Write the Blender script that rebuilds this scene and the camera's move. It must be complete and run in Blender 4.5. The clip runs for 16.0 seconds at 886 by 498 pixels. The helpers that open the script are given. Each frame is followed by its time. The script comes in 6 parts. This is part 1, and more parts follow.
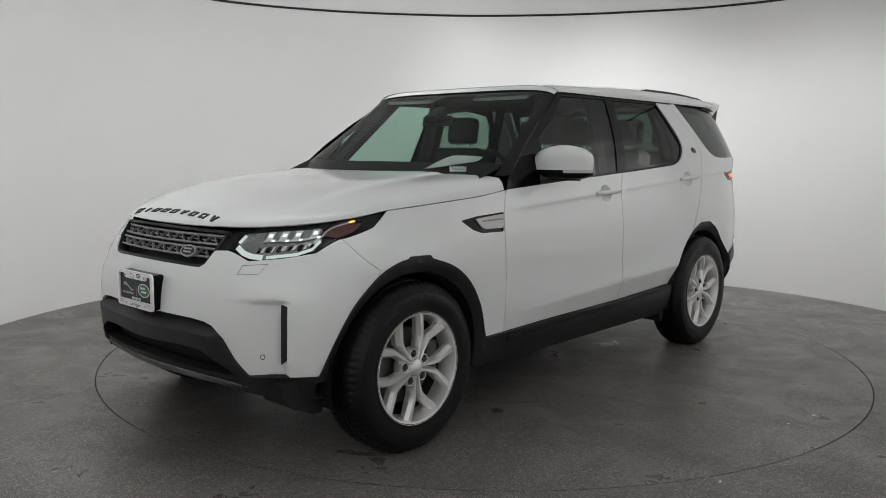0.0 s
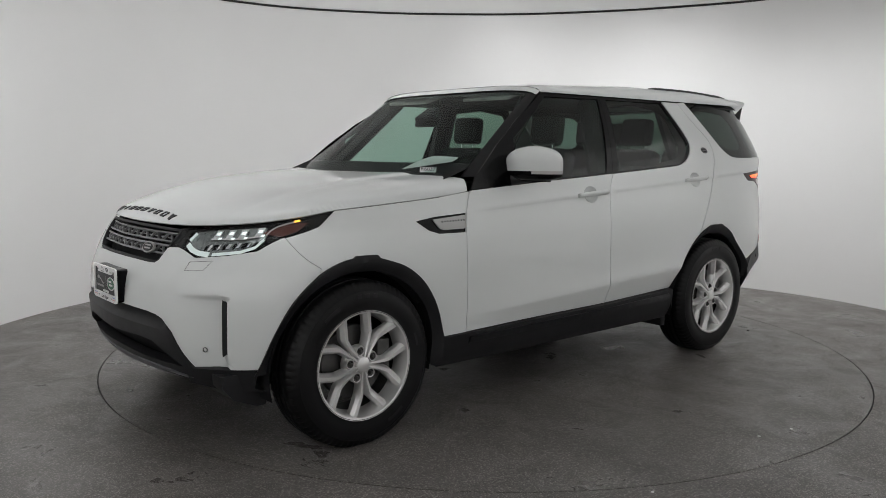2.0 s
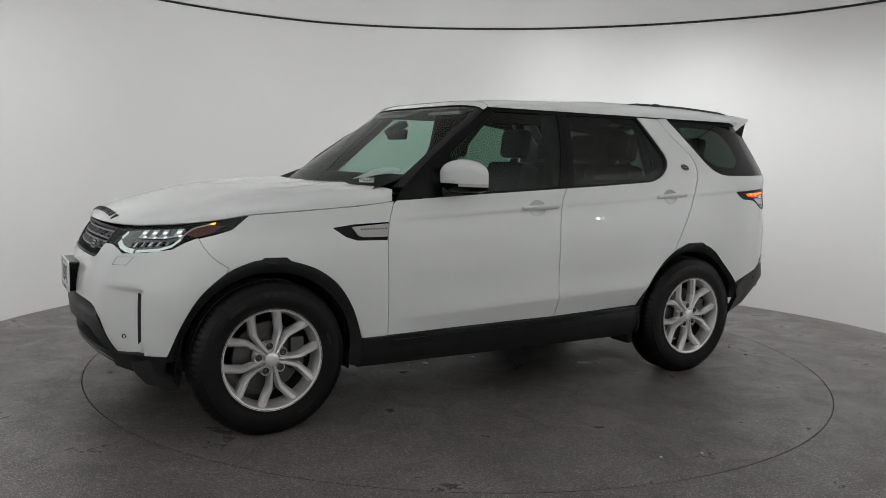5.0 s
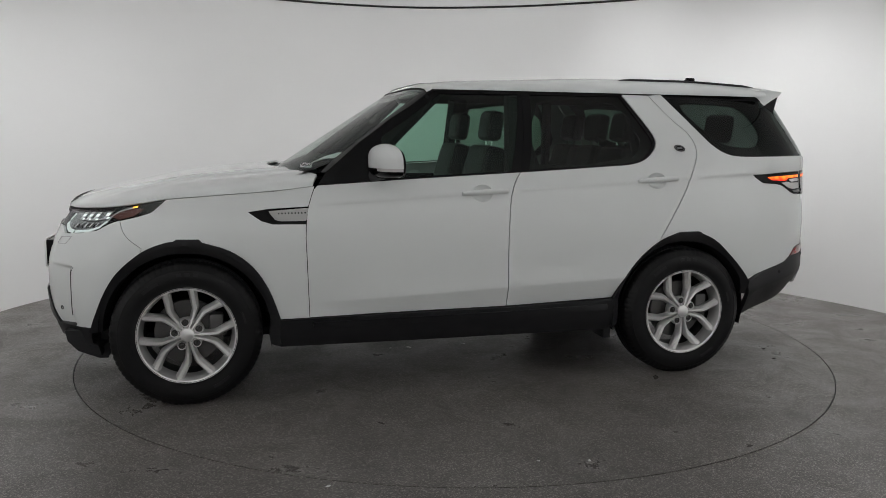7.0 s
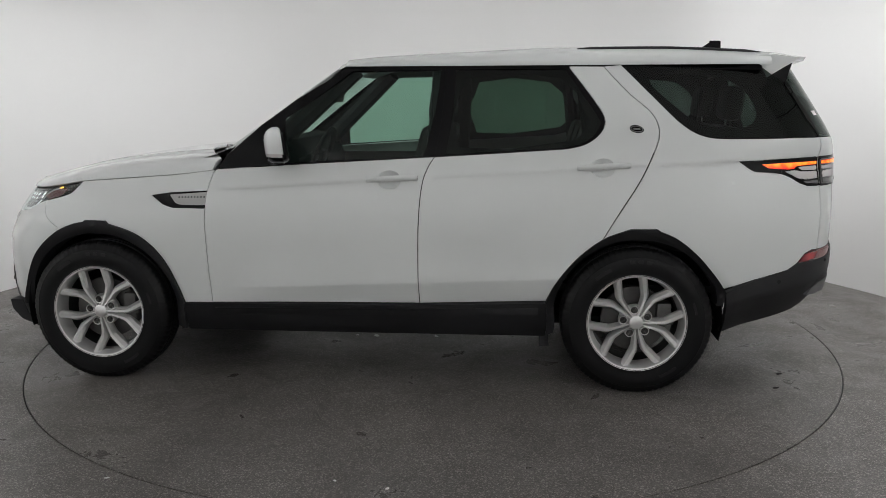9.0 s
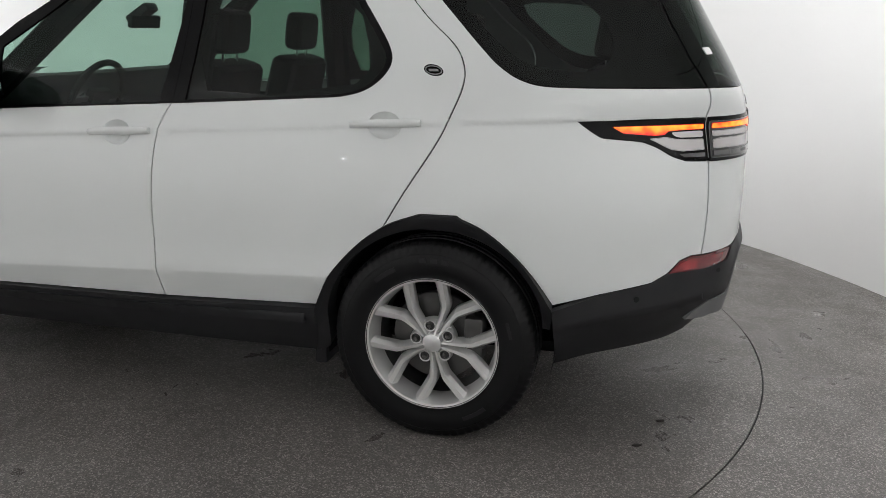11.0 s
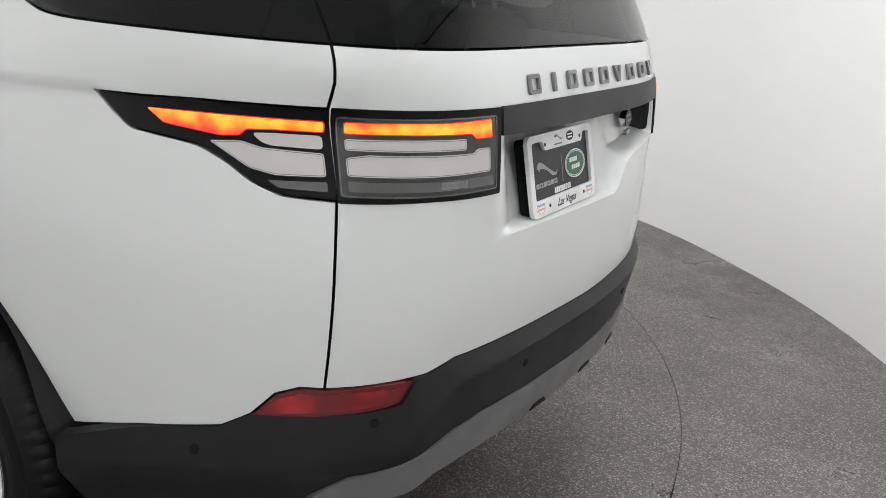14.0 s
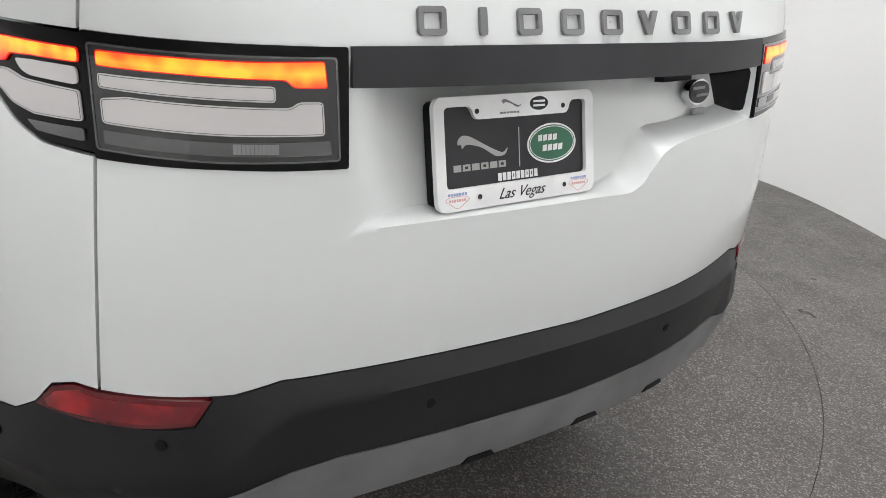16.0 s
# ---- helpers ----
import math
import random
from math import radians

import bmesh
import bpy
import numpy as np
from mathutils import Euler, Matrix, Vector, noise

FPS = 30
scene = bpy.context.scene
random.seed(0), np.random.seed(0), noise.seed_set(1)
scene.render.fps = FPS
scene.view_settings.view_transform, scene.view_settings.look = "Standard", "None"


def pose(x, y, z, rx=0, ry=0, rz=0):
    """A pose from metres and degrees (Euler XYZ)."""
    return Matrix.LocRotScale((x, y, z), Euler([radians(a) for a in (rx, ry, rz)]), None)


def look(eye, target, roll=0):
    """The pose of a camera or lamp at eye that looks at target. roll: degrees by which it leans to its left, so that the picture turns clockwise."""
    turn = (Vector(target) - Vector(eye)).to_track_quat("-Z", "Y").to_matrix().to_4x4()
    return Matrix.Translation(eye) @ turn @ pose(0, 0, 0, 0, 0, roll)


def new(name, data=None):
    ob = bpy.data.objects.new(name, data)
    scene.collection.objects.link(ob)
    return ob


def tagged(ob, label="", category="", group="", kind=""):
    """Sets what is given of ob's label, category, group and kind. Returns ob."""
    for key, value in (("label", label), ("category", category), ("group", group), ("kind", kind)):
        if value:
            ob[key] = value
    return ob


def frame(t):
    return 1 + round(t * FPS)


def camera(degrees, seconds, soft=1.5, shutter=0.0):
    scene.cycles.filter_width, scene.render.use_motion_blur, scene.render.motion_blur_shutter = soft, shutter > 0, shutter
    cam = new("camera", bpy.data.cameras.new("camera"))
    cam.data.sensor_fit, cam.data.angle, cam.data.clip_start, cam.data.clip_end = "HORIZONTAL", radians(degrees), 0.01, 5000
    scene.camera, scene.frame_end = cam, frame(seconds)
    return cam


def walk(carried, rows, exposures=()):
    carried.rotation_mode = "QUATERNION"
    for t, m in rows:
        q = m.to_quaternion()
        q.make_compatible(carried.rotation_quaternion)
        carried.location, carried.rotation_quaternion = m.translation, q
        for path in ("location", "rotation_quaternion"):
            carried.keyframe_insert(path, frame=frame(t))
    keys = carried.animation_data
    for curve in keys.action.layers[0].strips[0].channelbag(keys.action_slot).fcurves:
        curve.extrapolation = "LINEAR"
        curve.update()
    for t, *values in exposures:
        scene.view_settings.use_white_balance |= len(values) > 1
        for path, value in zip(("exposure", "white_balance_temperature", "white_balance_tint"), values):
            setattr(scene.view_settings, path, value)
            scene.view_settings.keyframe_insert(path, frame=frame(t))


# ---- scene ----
cam = camera(57.5, 16.0, 0.6)
PATH = [
    (0, (4.019, 3.448, 1.357), (2.552, 2.109, 1.118), 0.5),
    (0.5, (3.902, 3.587, 1.362), (2.479, 2.202, 1.122), 0.4),
    (1, (3.789, 3.727, 1.366), (2.41, 2.298, 1.126), 0.3),
    (1.5, (3.668, 3.859, 1.37), (2.337, 2.386, 1.129), 0.3),
    (2, (3.538, 3.969, 1.383), (2.254, 2.455, 1.135), 0.5),
    (2.5, (3.4, 4.089, 1.381), (2.169, 2.532, 1.134), 0.4),
    (3, (3.269, 4.212, 1.392), (2.09, 2.617, 1.142), 0.5),
    (3.5, (3.152, 4.349, 1.396), (2.023, 2.717, 1.15), 0.7),
    (4, (3.049, 4.483, 1.408), (1.96, 2.823, 1.167), 1.0),
    (4.5, (2.924, 4.62, 1.42), (1.867, 2.938, 1.182), 1.4),
    (5, (2.734, 4.764, 1.412), (1.726, 3.052, 1.184), 1.6),
    (5.2, (2.602, 4.838, 1.435), (1.63, 3.106, 1.199), 1.6),
    (5.8, (2.241, 5.031, 1.442), (1.381, 3.242, 1.2), 1.5),
    (6.35, (1.791, 5.197, 1.445), (1.087, 3.342, 1.188), 1.2),
    (6.9, (1.269, 5.318, 1.457), (0.75, 3.404, 1.176), 0.7),
    (7.5, (0.666, 5.363, 1.493), (0.356, 3.412, 1.182), 0.3),
    (7.8, (0.326, 5.383, 1.515), (0.143, 3.418, 1.193), 0.1),
    (8, (0.126, 5.389, 1.534), (0.03, 3.419, 1.201), -0.1),
    (8.2, (-0.038, 5.346, 1.554), (-0.11, 3.378, 1.206), -0.0),
    (8.8, (-0.635, 5.199, 1.569), (-0.516, 3.23, 1.196), -0.2),
    (9.35, (-1.144, 4.889, 1.54), (-0.878, 2.937, 1.148), -0.1),
    (9.9, (-1.581, 4.49, 1.504), (-1.204, 2.566, 1.085), -0.0),
    (10.5, (-1.932, 4.046, 1.495), (-1.484, 2.154, 1.025), 0.2),
    (11, (-2.205, 3.692, 1.527), (-1.724, 1.824, 0.999), 0.5),
    (11.5, (-2.384, 3.352, 1.528), (-1.867, 1.51, 0.946), 0.6),
    (12, (-2.584, 3.026, 1.515), (-2.013, 1.199, 0.937), 0.6),
    (12.5, (-2.804, 2.67, 1.503), (-2.145, 0.874, 0.921), 1.3),
    (13, (-2.951, 2.356, 1.468), (-2.219, 0.598, 0.856), 2.5),
    (13.5, (-3.076, 2.049, 1.464), (-2.267, 0.33, 0.839), 3.5),
    (14, (-3.218, 1.745, 1.444), (-2.232, 0.122, 0.816), 4.7),
    (14.5, (-3.282, 1.522, 1.43), (-2.199, -0.029, 0.781), 5.5),
    (15, (-3.364, 1.291, 1.416), (-2.201, -0.203, 0.77), 5.2),
    (15.5, (-3.43, 1.093, 1.404), (-2.112, -0.253, 0.731), 6.3),
    (16, (-3.438, 0.988, 1.393), (-1.971, -0.149, 0.649), 5.3),
]
walk(cam, [(t, look(eye, target, roll)) for t, eye, target, roll in PATH],
     [(0, 0.17), (7.5, 0.07), (8.2, 0.1), (10.5, 0.5), (13.5, 0.69), (16, 0.85)])


# ---- light ----
world = bpy.data.worlds.new("world")
world.use_nodes = True
scene.world = world
world.node_tree.nodes["Background"].inputs[0].default_value = (0.8, 0.85, 0.9, 1)
world.node_tree.nodes["Background"].inputs[1].default_value = 0.02
CENTRE = Vector((-0.29, -0.15, 0.0))     # middle of the turntable and of the round wall
TABLE, RIM = 2.49, 2.83                  # radius of the turntable, height of the wall


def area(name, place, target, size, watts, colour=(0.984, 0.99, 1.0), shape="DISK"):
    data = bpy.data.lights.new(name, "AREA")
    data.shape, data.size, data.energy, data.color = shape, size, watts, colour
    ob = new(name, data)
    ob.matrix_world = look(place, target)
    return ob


# unseen broad disc added below the ceiling as an even fill for the room
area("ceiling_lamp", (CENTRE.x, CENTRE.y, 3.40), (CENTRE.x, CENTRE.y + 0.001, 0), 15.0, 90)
for bearing, watts in zip(range(18, 145, 24), (46, 42, 31, 26, 30, 66)):      # unseen fill lamps added along the outer wall of the open side
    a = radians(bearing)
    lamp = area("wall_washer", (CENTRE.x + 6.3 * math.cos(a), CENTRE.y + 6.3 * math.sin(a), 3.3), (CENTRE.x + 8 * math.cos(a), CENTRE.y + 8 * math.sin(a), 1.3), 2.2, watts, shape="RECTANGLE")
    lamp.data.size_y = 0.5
for bearing in range(152, 362, 26):                      # unseen fill lamps added over the turntable, shining across it onto the round wall
    a = radians(bearing)
    r = 2.2 if bearing > 315 else 2.5 if bearing < 210 else 0.9 * abs(math.cos(a)) ** 2 - 1.0 * math.sin(a) ** 2      # nearer the wall ahead of and behind the car, which would shade it
    lamp = area("wall_washer", (CENTRE.x + r * math.cos(a), CENTRE.y + r * math.sin(a), 3.0), (CENTRE.x + 3.7 * math.cos(a), CENTRE.y + 3.7 * math.sin(a), 0.2), 2.6, 5.6 if 240 < bearing < 300 else 6 if bearing > 315 else 7.3 if bearing < 210 else 8.4, shape="RECTANGLE")
    lamp.data.size_y, lamp.data.spread = 0.8, radians(96)
for bearing in (80, 128):                            # small bare lamps on stands in the open side
    a = radians(bearing)
    area("spot_lamp", (CENTRE.x + 6.3 * math.cos(a), CENTRE.y + 6.3 * math.sin(a), 2.2), (CENTRE.x, CENTRE.y, 1.0), 0.02, 0.7)


# ---- materials ----
class Mat:
    """A node material with a Principled shader and a few procedural helpers."""

    def __init__(self, name, colour=(0.8, 0.8, 0.8), rough=0.5, metal=0.0, **more):
        self.m = bpy.data.materials.new(name)
        self.m.use_nodes = True
        self.t = self.m.node_tree
        self.b = self.t.nodes["Principled BSDF"]
        self.set(Base_Color=(*colour, 1), Roughness=rough, Metallic=metal, **more)

    def set(self, **values):
        for k, v in values.items():
            self.b.inputs[k.replace("_", " ")].default_value = v
        return self

    def node(self, kind, links=(), **values):
        n = self.t.nodes.new(kind)
        for k, v in values.items():
            n.inputs[k.replace("_", " ")].default_value = v
        for k, v in links:
            self.t.links.new(v, n.inputs[k])
        return n

    def coords(self):
        return self.node("ShaderNodeTexCoord").outputs["Object"]

    def noise(self, scale, detail=3.0, rough=0.55):
        return self.node("ShaderNodeTexNoise", [("Vector", self.coords())], Scale=scale, Detail=detail, Roughness=rough).outputs["Fac"]

    def ramp(self, fac, *stops):
        n = self.node("ShaderNodeValToRGB", [("Fac", fac)])
        e = n.color_ramp.elements
        while len(e) < len(stops):
            e.new(0.5)
        for el, (p, c) in zip(e, stops):
            el.position, el.color = p, (*c, 1) if len(c) == 3 else c
        return n.outputs["Color"]

    def math(self, kind, *values):
        n = self.t.nodes.new("ShaderNodeMath")
        n.operation = kind
        for k, v in enumerate(values):
            if isinstance(v, float):
                n.inputs[k].default_value = v
            else:
                self.t.links.new(v, n.inputs[k])
        return n.outputs[0]

    def span(self, fac, a, b, lo=0.0, hi=1.0):
        n = self.node("ShaderNodeMapRange", [("Value", fac)])
        for k, v in zip(("From Min", "From Max", "To Min", "To Max"), (lo, hi, a, b)):
            n.inputs[k].default_value = v
        return n.outputs["Result"]

    def mix(self, fac, a, b, kind="MIX"):
        n = self.t.nodes.new("ShaderNodeMix")
        n.data_type, n.blend_type = "RGBA", kind
        for i, v in ((0, fac), (6, a), (7, b)):
            if isinstance(v, (int, float)):
                n.inputs[i].default_value = v
            elif isinstance(v, tuple):
                n.inputs[i].default_value = (*v, 1)
            else:
                self.t.links.new(v, n.inputs[i])
        return n.outputs[2]

    def link(self, **sockets):
        for k, v in sockets.items():
            self.t.links.new(v, self.b.inputs[k.replace("_", " ")])
        return self

    def bump(self, height, distance=0.001, strength=0.5):
        n = self.node("ShaderNodeBump", [("Height", height)], Strength=strength, Distance=distance)
        self.t.links.new(n.outputs["Normal"], self.b.inputs["Normal"])
        return self


def plastic(name, colour, rough, grain=900, depth=0.00012):
    m = Mat(name, colour, rough, Specular_IOR_Level=0.22)
    dark, light = tuple(c * 0.85 for c in colour), tuple(min(1, c * 1.2) for c in colour)
    m.link(Base_Color=m.ramp(m.noise(7), (0.3, dark), (0.7, light)), Roughness=m.span(m.noise(11), rough - 0.06, rough + 0.08))
    return m.bump(m.noise(grain, 2), depth, 0.4)


def glass_mat(name, tint, gloss=0.85, steep=4.5):
    """A thin pane: tinted see-through with a Fresnel gloss."""
    m = Mat(name)
    t = m.t
    t.nodes.remove(m.b)
    through_node = t.nodes.new("ShaderNodeBsdfTransparent")
    through_node.inputs["Color"].default_value = (*tint, 1)
    gl = t.nodes.new("ShaderNodeBsdfGlossy")
    gl.inputs["Roughness"].default_value = 0.015
    gl.inputs["Color"].default_value = (gloss, gloss, gloss, 1)
    lw = t.nodes.new("ShaderNodeLayerWeight")
    lw.inputs["Blend"].default_value = 0.5
    power = m.node("ShaderNodeMath", [(0, lw.outputs["Facing"])])
    power.operation = "POWER"
    power.inputs[1].default_value = steep
    fr = m.node("ShaderNodeMath", [(0, power.outputs[0])])
    fr.operation = "MULTIPLY_ADD"
    fr.inputs[1].default_value, fr.inputs[2].default_value = 0.9, 0.026
    mx = t.nodes.new("ShaderNodeMixShader")
    t.links.new(fr.outputs[0], mx.inputs[0])
    t.links.new(through_node.outputs[0], mx.inputs[1])
    t.links.new(gl.outputs[0], mx.inputs[2])
    t.links.new(mx.outputs[0], t.nodes["Material Output"].inputs["Surface"])
    return m


def glow(name, colour, strength, base=None):
    m = Mat(name, base or colour, 0.25)
    return m.set(Emission_Color=(*colour, 1), Emission_Strength=strength)


white_paint = Mat("white_paint", (0.78, 0.79, 0.775), 0.5, Specular_IOR_Level=0.1, Coat_Weight=1.0, Coat_Roughness=0.03)
white_paint.link(Base_Color=white_paint.ramp(white_paint.noise(1.7, 4), (0.3, (0.685, 0.703, 0.697)), (0.7, (0.705, 0.723, 0.717))))
black_trim = plastic("black_trim", (0.0135, 0.0135, 0.015), 0.46)
black_trim.set(Specular_IOR_Level=0.3)
grey_trim = plastic("grey_trim", (0.03, 0.03, 0.033), 0.45)
dark_void = plastic("dark_void", (0.006, 0.006, 0.007), 0.7)
gloss_black = Mat("gloss_black", (0.004, 0.004, 0.0045), 0.14, Specular_IOR_Level=0.14)
silver_trim = plastic("silver_trim", (0.16, 0.16, 0.165), 0.4)
satin_silver = Mat("satin_silver", (0.36, 0.355, 0.35), 0.42, 0.6)
badge_grey = plastic("badge_grey", (0.2, 0.2, 0.205), 0.32)
chrome = Mat("chrome", (0.8, 0.8, 0.8), 0.12, 1.0)
alloy = Mat("alloy", (0.72, 0.715, 0.71), 0.34, 0.7)
alloy.link(Roughness=alloy.span(alloy.noise(14), 0.33, 0.37))
# alloy barrel coloured dark for the shade deep between the spokes
barrel_shade = plastic("barrel_shade", (0.05, 0.05, 0.05), 0.5)
barrel_shade.set(Metallic=0.6)
nut_dark = plastic("nut_dark", (0.09, 0.088, 0.086), 0.3)
iron = plastic("iron", (0.10, 0.098, 0.096), 0.42, 300)
iron.set(Metallic=0.7)
rubber = plastic("rubber", (0.0045, 0.0045, 0.005), 0.42, 500, 0.0002)
rubber.set(Specular_IOR_Level=0.22)
rubber_bar = plastic("rubber_bar", (0.016, 0.016, 0.017), 0.5)
screen_glass = glass_mat("screen_glass", (0.70, 0.80, 0.76), 0.85, 8.0)
door_glass = glass_mat("door_glass", (0.48, 0.66, 0.575))
dark_glass = glass_mat("dark_glass", (0.16, 0.205, 0.185))
privacy_glass = glass_mat("privacy_glass", (0.18, 0.275, 0.22))
clear_cover = glass_mat("clear_cover", (0.92, 0.94, 0.95))
red_lens = Mat("red_lens", (0.33, 0.011, 0.018), 0.14, Coat_Weight=1.0)
red_lens.link(Base_Color=red_lens.ramp(red_lens.noise(14, 2), (0.35, (0.16, 0.006, 0.012)), (0.65, (0.42, 0.014, 0.02))))
red_frame = Mat("red_frame", (0.12, 0.005, 0.01), 0.2, Coat_Weight=1.0)
amber_lens = Mat("amber_lens", (0.09, 0.014, 0.006), 0.3, Coat_Weight=0.2)
white_lens = Mat("white_lens", (0.54, 0.515, 0.515), 0.15, Coat_Weight=1.0)
grey_lens = Mat("grey_lens", (0.055, 0.055, 0.057), 0.15, Coat_Weight=1.0)
lamp_carrier = Mat("lamp_carrier", (0.010, 0.010, 0.011), 0.12, Coat_Weight=0.5)
lens_line = Mat("lens_line", (0.09, 0.085, 0.085), 0.3)
tail_glow = Mat("tail_glow", (0.2, 0.005, 0.002), 0.2)
height = tail_glow.node("ShaderNodeSeparateXYZ", [("Vector", tail_glow.coords())]).outputs["Z"]
fade = tail_glow.math("ABSOLUTE", tail_glow.math("SUBTRACT", height, 1.2075))
fade = tail_glow.math("SUBTRACT", tail_glow.math("ADD", tail_glow.math("MULTIPLY", tail_glow.noise(30, 1), 0.8), 0.24), tail_glow.math("MULTIPLY", fade, 18.0))      # brightest along the middle of the bar
tail_glow.link(Emission_Color=tail_glow.ramp(fade, (0.14, (1, 0.02, 0.015)), (0.36, (1, 0.11, 0.008)), (0.68, (1, 0.36, 0.025))))
tail_glow.set(Emission_Strength=1.05)
tail_edge = glow("tail_edge", (1, 0.012, 0.008), 0.34, (0.15, 0.004, 0.004))
lamp_run = glow("lamp_run", (0.85, 1.0, 0.95), 0.34, (0.5, 0.5, 0.5))
lamp_white = glow("lamp_white", (0.9, 1.0, 0.97), 0.9, (0.5, 0.5, 0.5))
lamp_amber = glow("lamp_amber", (1.0, 0.5, 0.06), 1.5)
reflector = Mat("reflector", (0.30, 0.315, 0.31), 0.16, 0.95)
reflector.bump(reflector.noise(38, 1), 0.008, 0.9)
seat_leather = plastic("seat_leather", (0.013, 0.0127, 0.0135), 0.5, 700)
cabin_dark = plastic("cabin_dark", (0.012, 0.012, 0.0127), 0.6)
cabin_pale = plastic("cabin_pale", (0.35, 0.34, 0.33), 0.7)
paper = plastic("paper", (0.75, 0.75, 0.74), 0.7)
ink = Mat("ink", (0.015, 0.015, 0.017), 0.6)
leaf_brown = plastic("leaf_brown", (0.022, 0.018, 0.016), 0.6, 300, 0.0005)
plate_black = plastic("plate_black", (0.03, 0.03, 0.033), 0.4)
plate_green = Mat("plate_green", (0.02, 0.13, 0.065), 0.4)
plate_white = plastic("plate_white", (0.74, 0.74, 0.74), 0.4)
plate_red = Mat("plate_red", (0.68, 0.36, 0.35), 0.5)
plate_blue = Mat("plate_blue", (0.30, 0.37, 0.60), 0.5)

wall_white = Mat("wall_white", (0.8, 0.795, 0.785), 0.75)
wall_white.link(Base_Color=wall_white.ramp(wall_white.noise(0.7, 5), (0.3, (0.825, 0.82, 0.812)), (0.7, (0.855, 0.85, 0.842))))
wall_white.bump(wall_white.noise(35, 4), 0.002, 0.15)
# pale coat of the added wall that bounces light into the opening
bounce_white = plastic("bounce_white", (0.8, 0.8, 0.79), 0.8, 60, 0.002)
seam_dark = Mat("seam_dark", (0.03, 0.03, 0.03), 0.8)


def floor_material(name, shift):
    """Dark speckled grit floor with paler scuffs and a slight sheen."""
    m = Mat(name, rough=0.6)
    c = m.node("ShaderNodeVectorMath", [(0, m.coords())])
    c.inputs[1].default_value = (shift, shift, 0)
    v = c.outputs[0]

    def tex(kind, scale, **kw):
        return m.node(kind, [("Vector", v)], Scale=scale, **kw)
    cells = tex("ShaderNodeTexVoronoi", 200).outputs["Color"]
    fine = m.node("ShaderNodeSeparateColor", [("Color", cells)]).outputs[0]
    mid = tex("ShaderNodeTexNoise", 120, Detail=4.0, Roughness=0.75).outputs["Fac"]
    big = tex("ShaderNodeTexNoise", 1.3, Detail=6.0, Roughness=0.6).outputs["Fac"]
    scuff = tex("ShaderNodeTexNoise", 3.1, Detail=7.0, Roughness=0.65, Distortion=0.6).outputs["Fac"]
    grains = m.ramp(fine, (0.0, (0.030, 0.028, 0.0265)), (0.5, (0.055, 0.0525, 0.0505)), (0.8, (0.10, 0.097, 0.094)), (0.97, (0.21, 0.206, 0.202)))
    cloud = m.ramp(big, (0.30, (0.78, 0.76, 0.75)), (0.70, (1.32, 1.30, 1.29)))
    col = m.mix(1.0, m.mix(1.0, grains, (1.72, 1.65, 1.60), "MULTIPLY"), cloud, "MULTIPLY")
    col = m.mix(0.3, col, m.ramp(mid, (0.3, (0.052, 0.049, 0.047)), (0.7, (0.15, 0.145, 0.141))))
    patch_mask = m.span(scuff, 0.0, 0.22, 0.58, 0.75)
    col = m.mix(patch_mask, col, (0.21, 0.207, 0.204))
    m.link(Base_Color=col, Roughness=m.span(scuff, 0.50, 0.26, 0.38, 0.66))
    return m.bump(mid, 0.0016, 0.4)


floor_grit = floor_material("floor_grit", 0.0)
table_grit = floor_material("table_grit", 7.3)


# ---- mesh helpers ----
def part(name, bm, material, parent=None, label="", smooth=True, sharp=35):
    """Link a bmesh as one mesh object under a thing or a part."""
    me = bpy.data.meshes.new(name)
    if smooth:
        limit = radians(sharp)
        for f in bm.faces:
            f.smooth = True
        for e in bm.edges:
            if len(e.link_faces) == 2:
                if e.calc_face_angle(0) > limit:
                    e.smooth = False
    bm.to_mesh(me)
    bm.free()
    me.materials.append(material.m)
    ob = new(name, me)
    if parent:
        ob.parent = parent
    return tagged(ob, label)


def box(sx, sy, sz, m=None, bevel=0.0, segments=2):
    bm = bmesh.new()
    bmesh.ops.create_cube(bm, size=1, matrix=Matrix.Diagonal((sx, sy, sz, 1)))
    if bevel:
        bmesh.ops.bevel(bm, geom=bm.edges[:], offset=bevel, segments=segments, profile=0.6, affect="EDGES")
    if m:
        bm.transform(m)
    return bm


def merged(*bms):
    out = bmesh.new()
    for b in bms:
        me = bpy.data.meshes.new("tmp")
        b.to_mesh(me)
        b.free()
        out.from_mesh(me)
        bpy.data.meshes.remove(me)
    return out


def revolve(profile, segments, closed=False, axis="Y", notch=None):
    """Turn a profile of (radius, along) round an axis. notch(i, k): a change of radius."""
    bm = bmesh.new()
    rings = []
    for i in range(segments):
        a = 2 * math.pi * i / segments
        ring = []
        for k, (r, h) in enumerate(profile):
            rr = r + (notch(i, k) if notch else 0)
            ring.append(bm.verts.new((rr * math.cos(a), h, rr * math.sin(a)) if axis == "Y" else (rr * math.cos(a), rr * math.sin(a), h)))
        rings.append(ring)
    n = len(profile)
    for i in range(segments):
        a, b = rings[i], rings[(i + 1) % segments]
        for k in range(n if closed else n - 1):
            q = (a[k], a[(k + 1) % n], b[(k + 1) % n], b[k])
            bm.faces.new(q)
    bmesh.ops.remove_doubles(bm, verts=bm.verts[:], dist=1e-6)
    bmesh.ops.recalc_face_normals(bm, faces=bm.faces[:])
    return bm


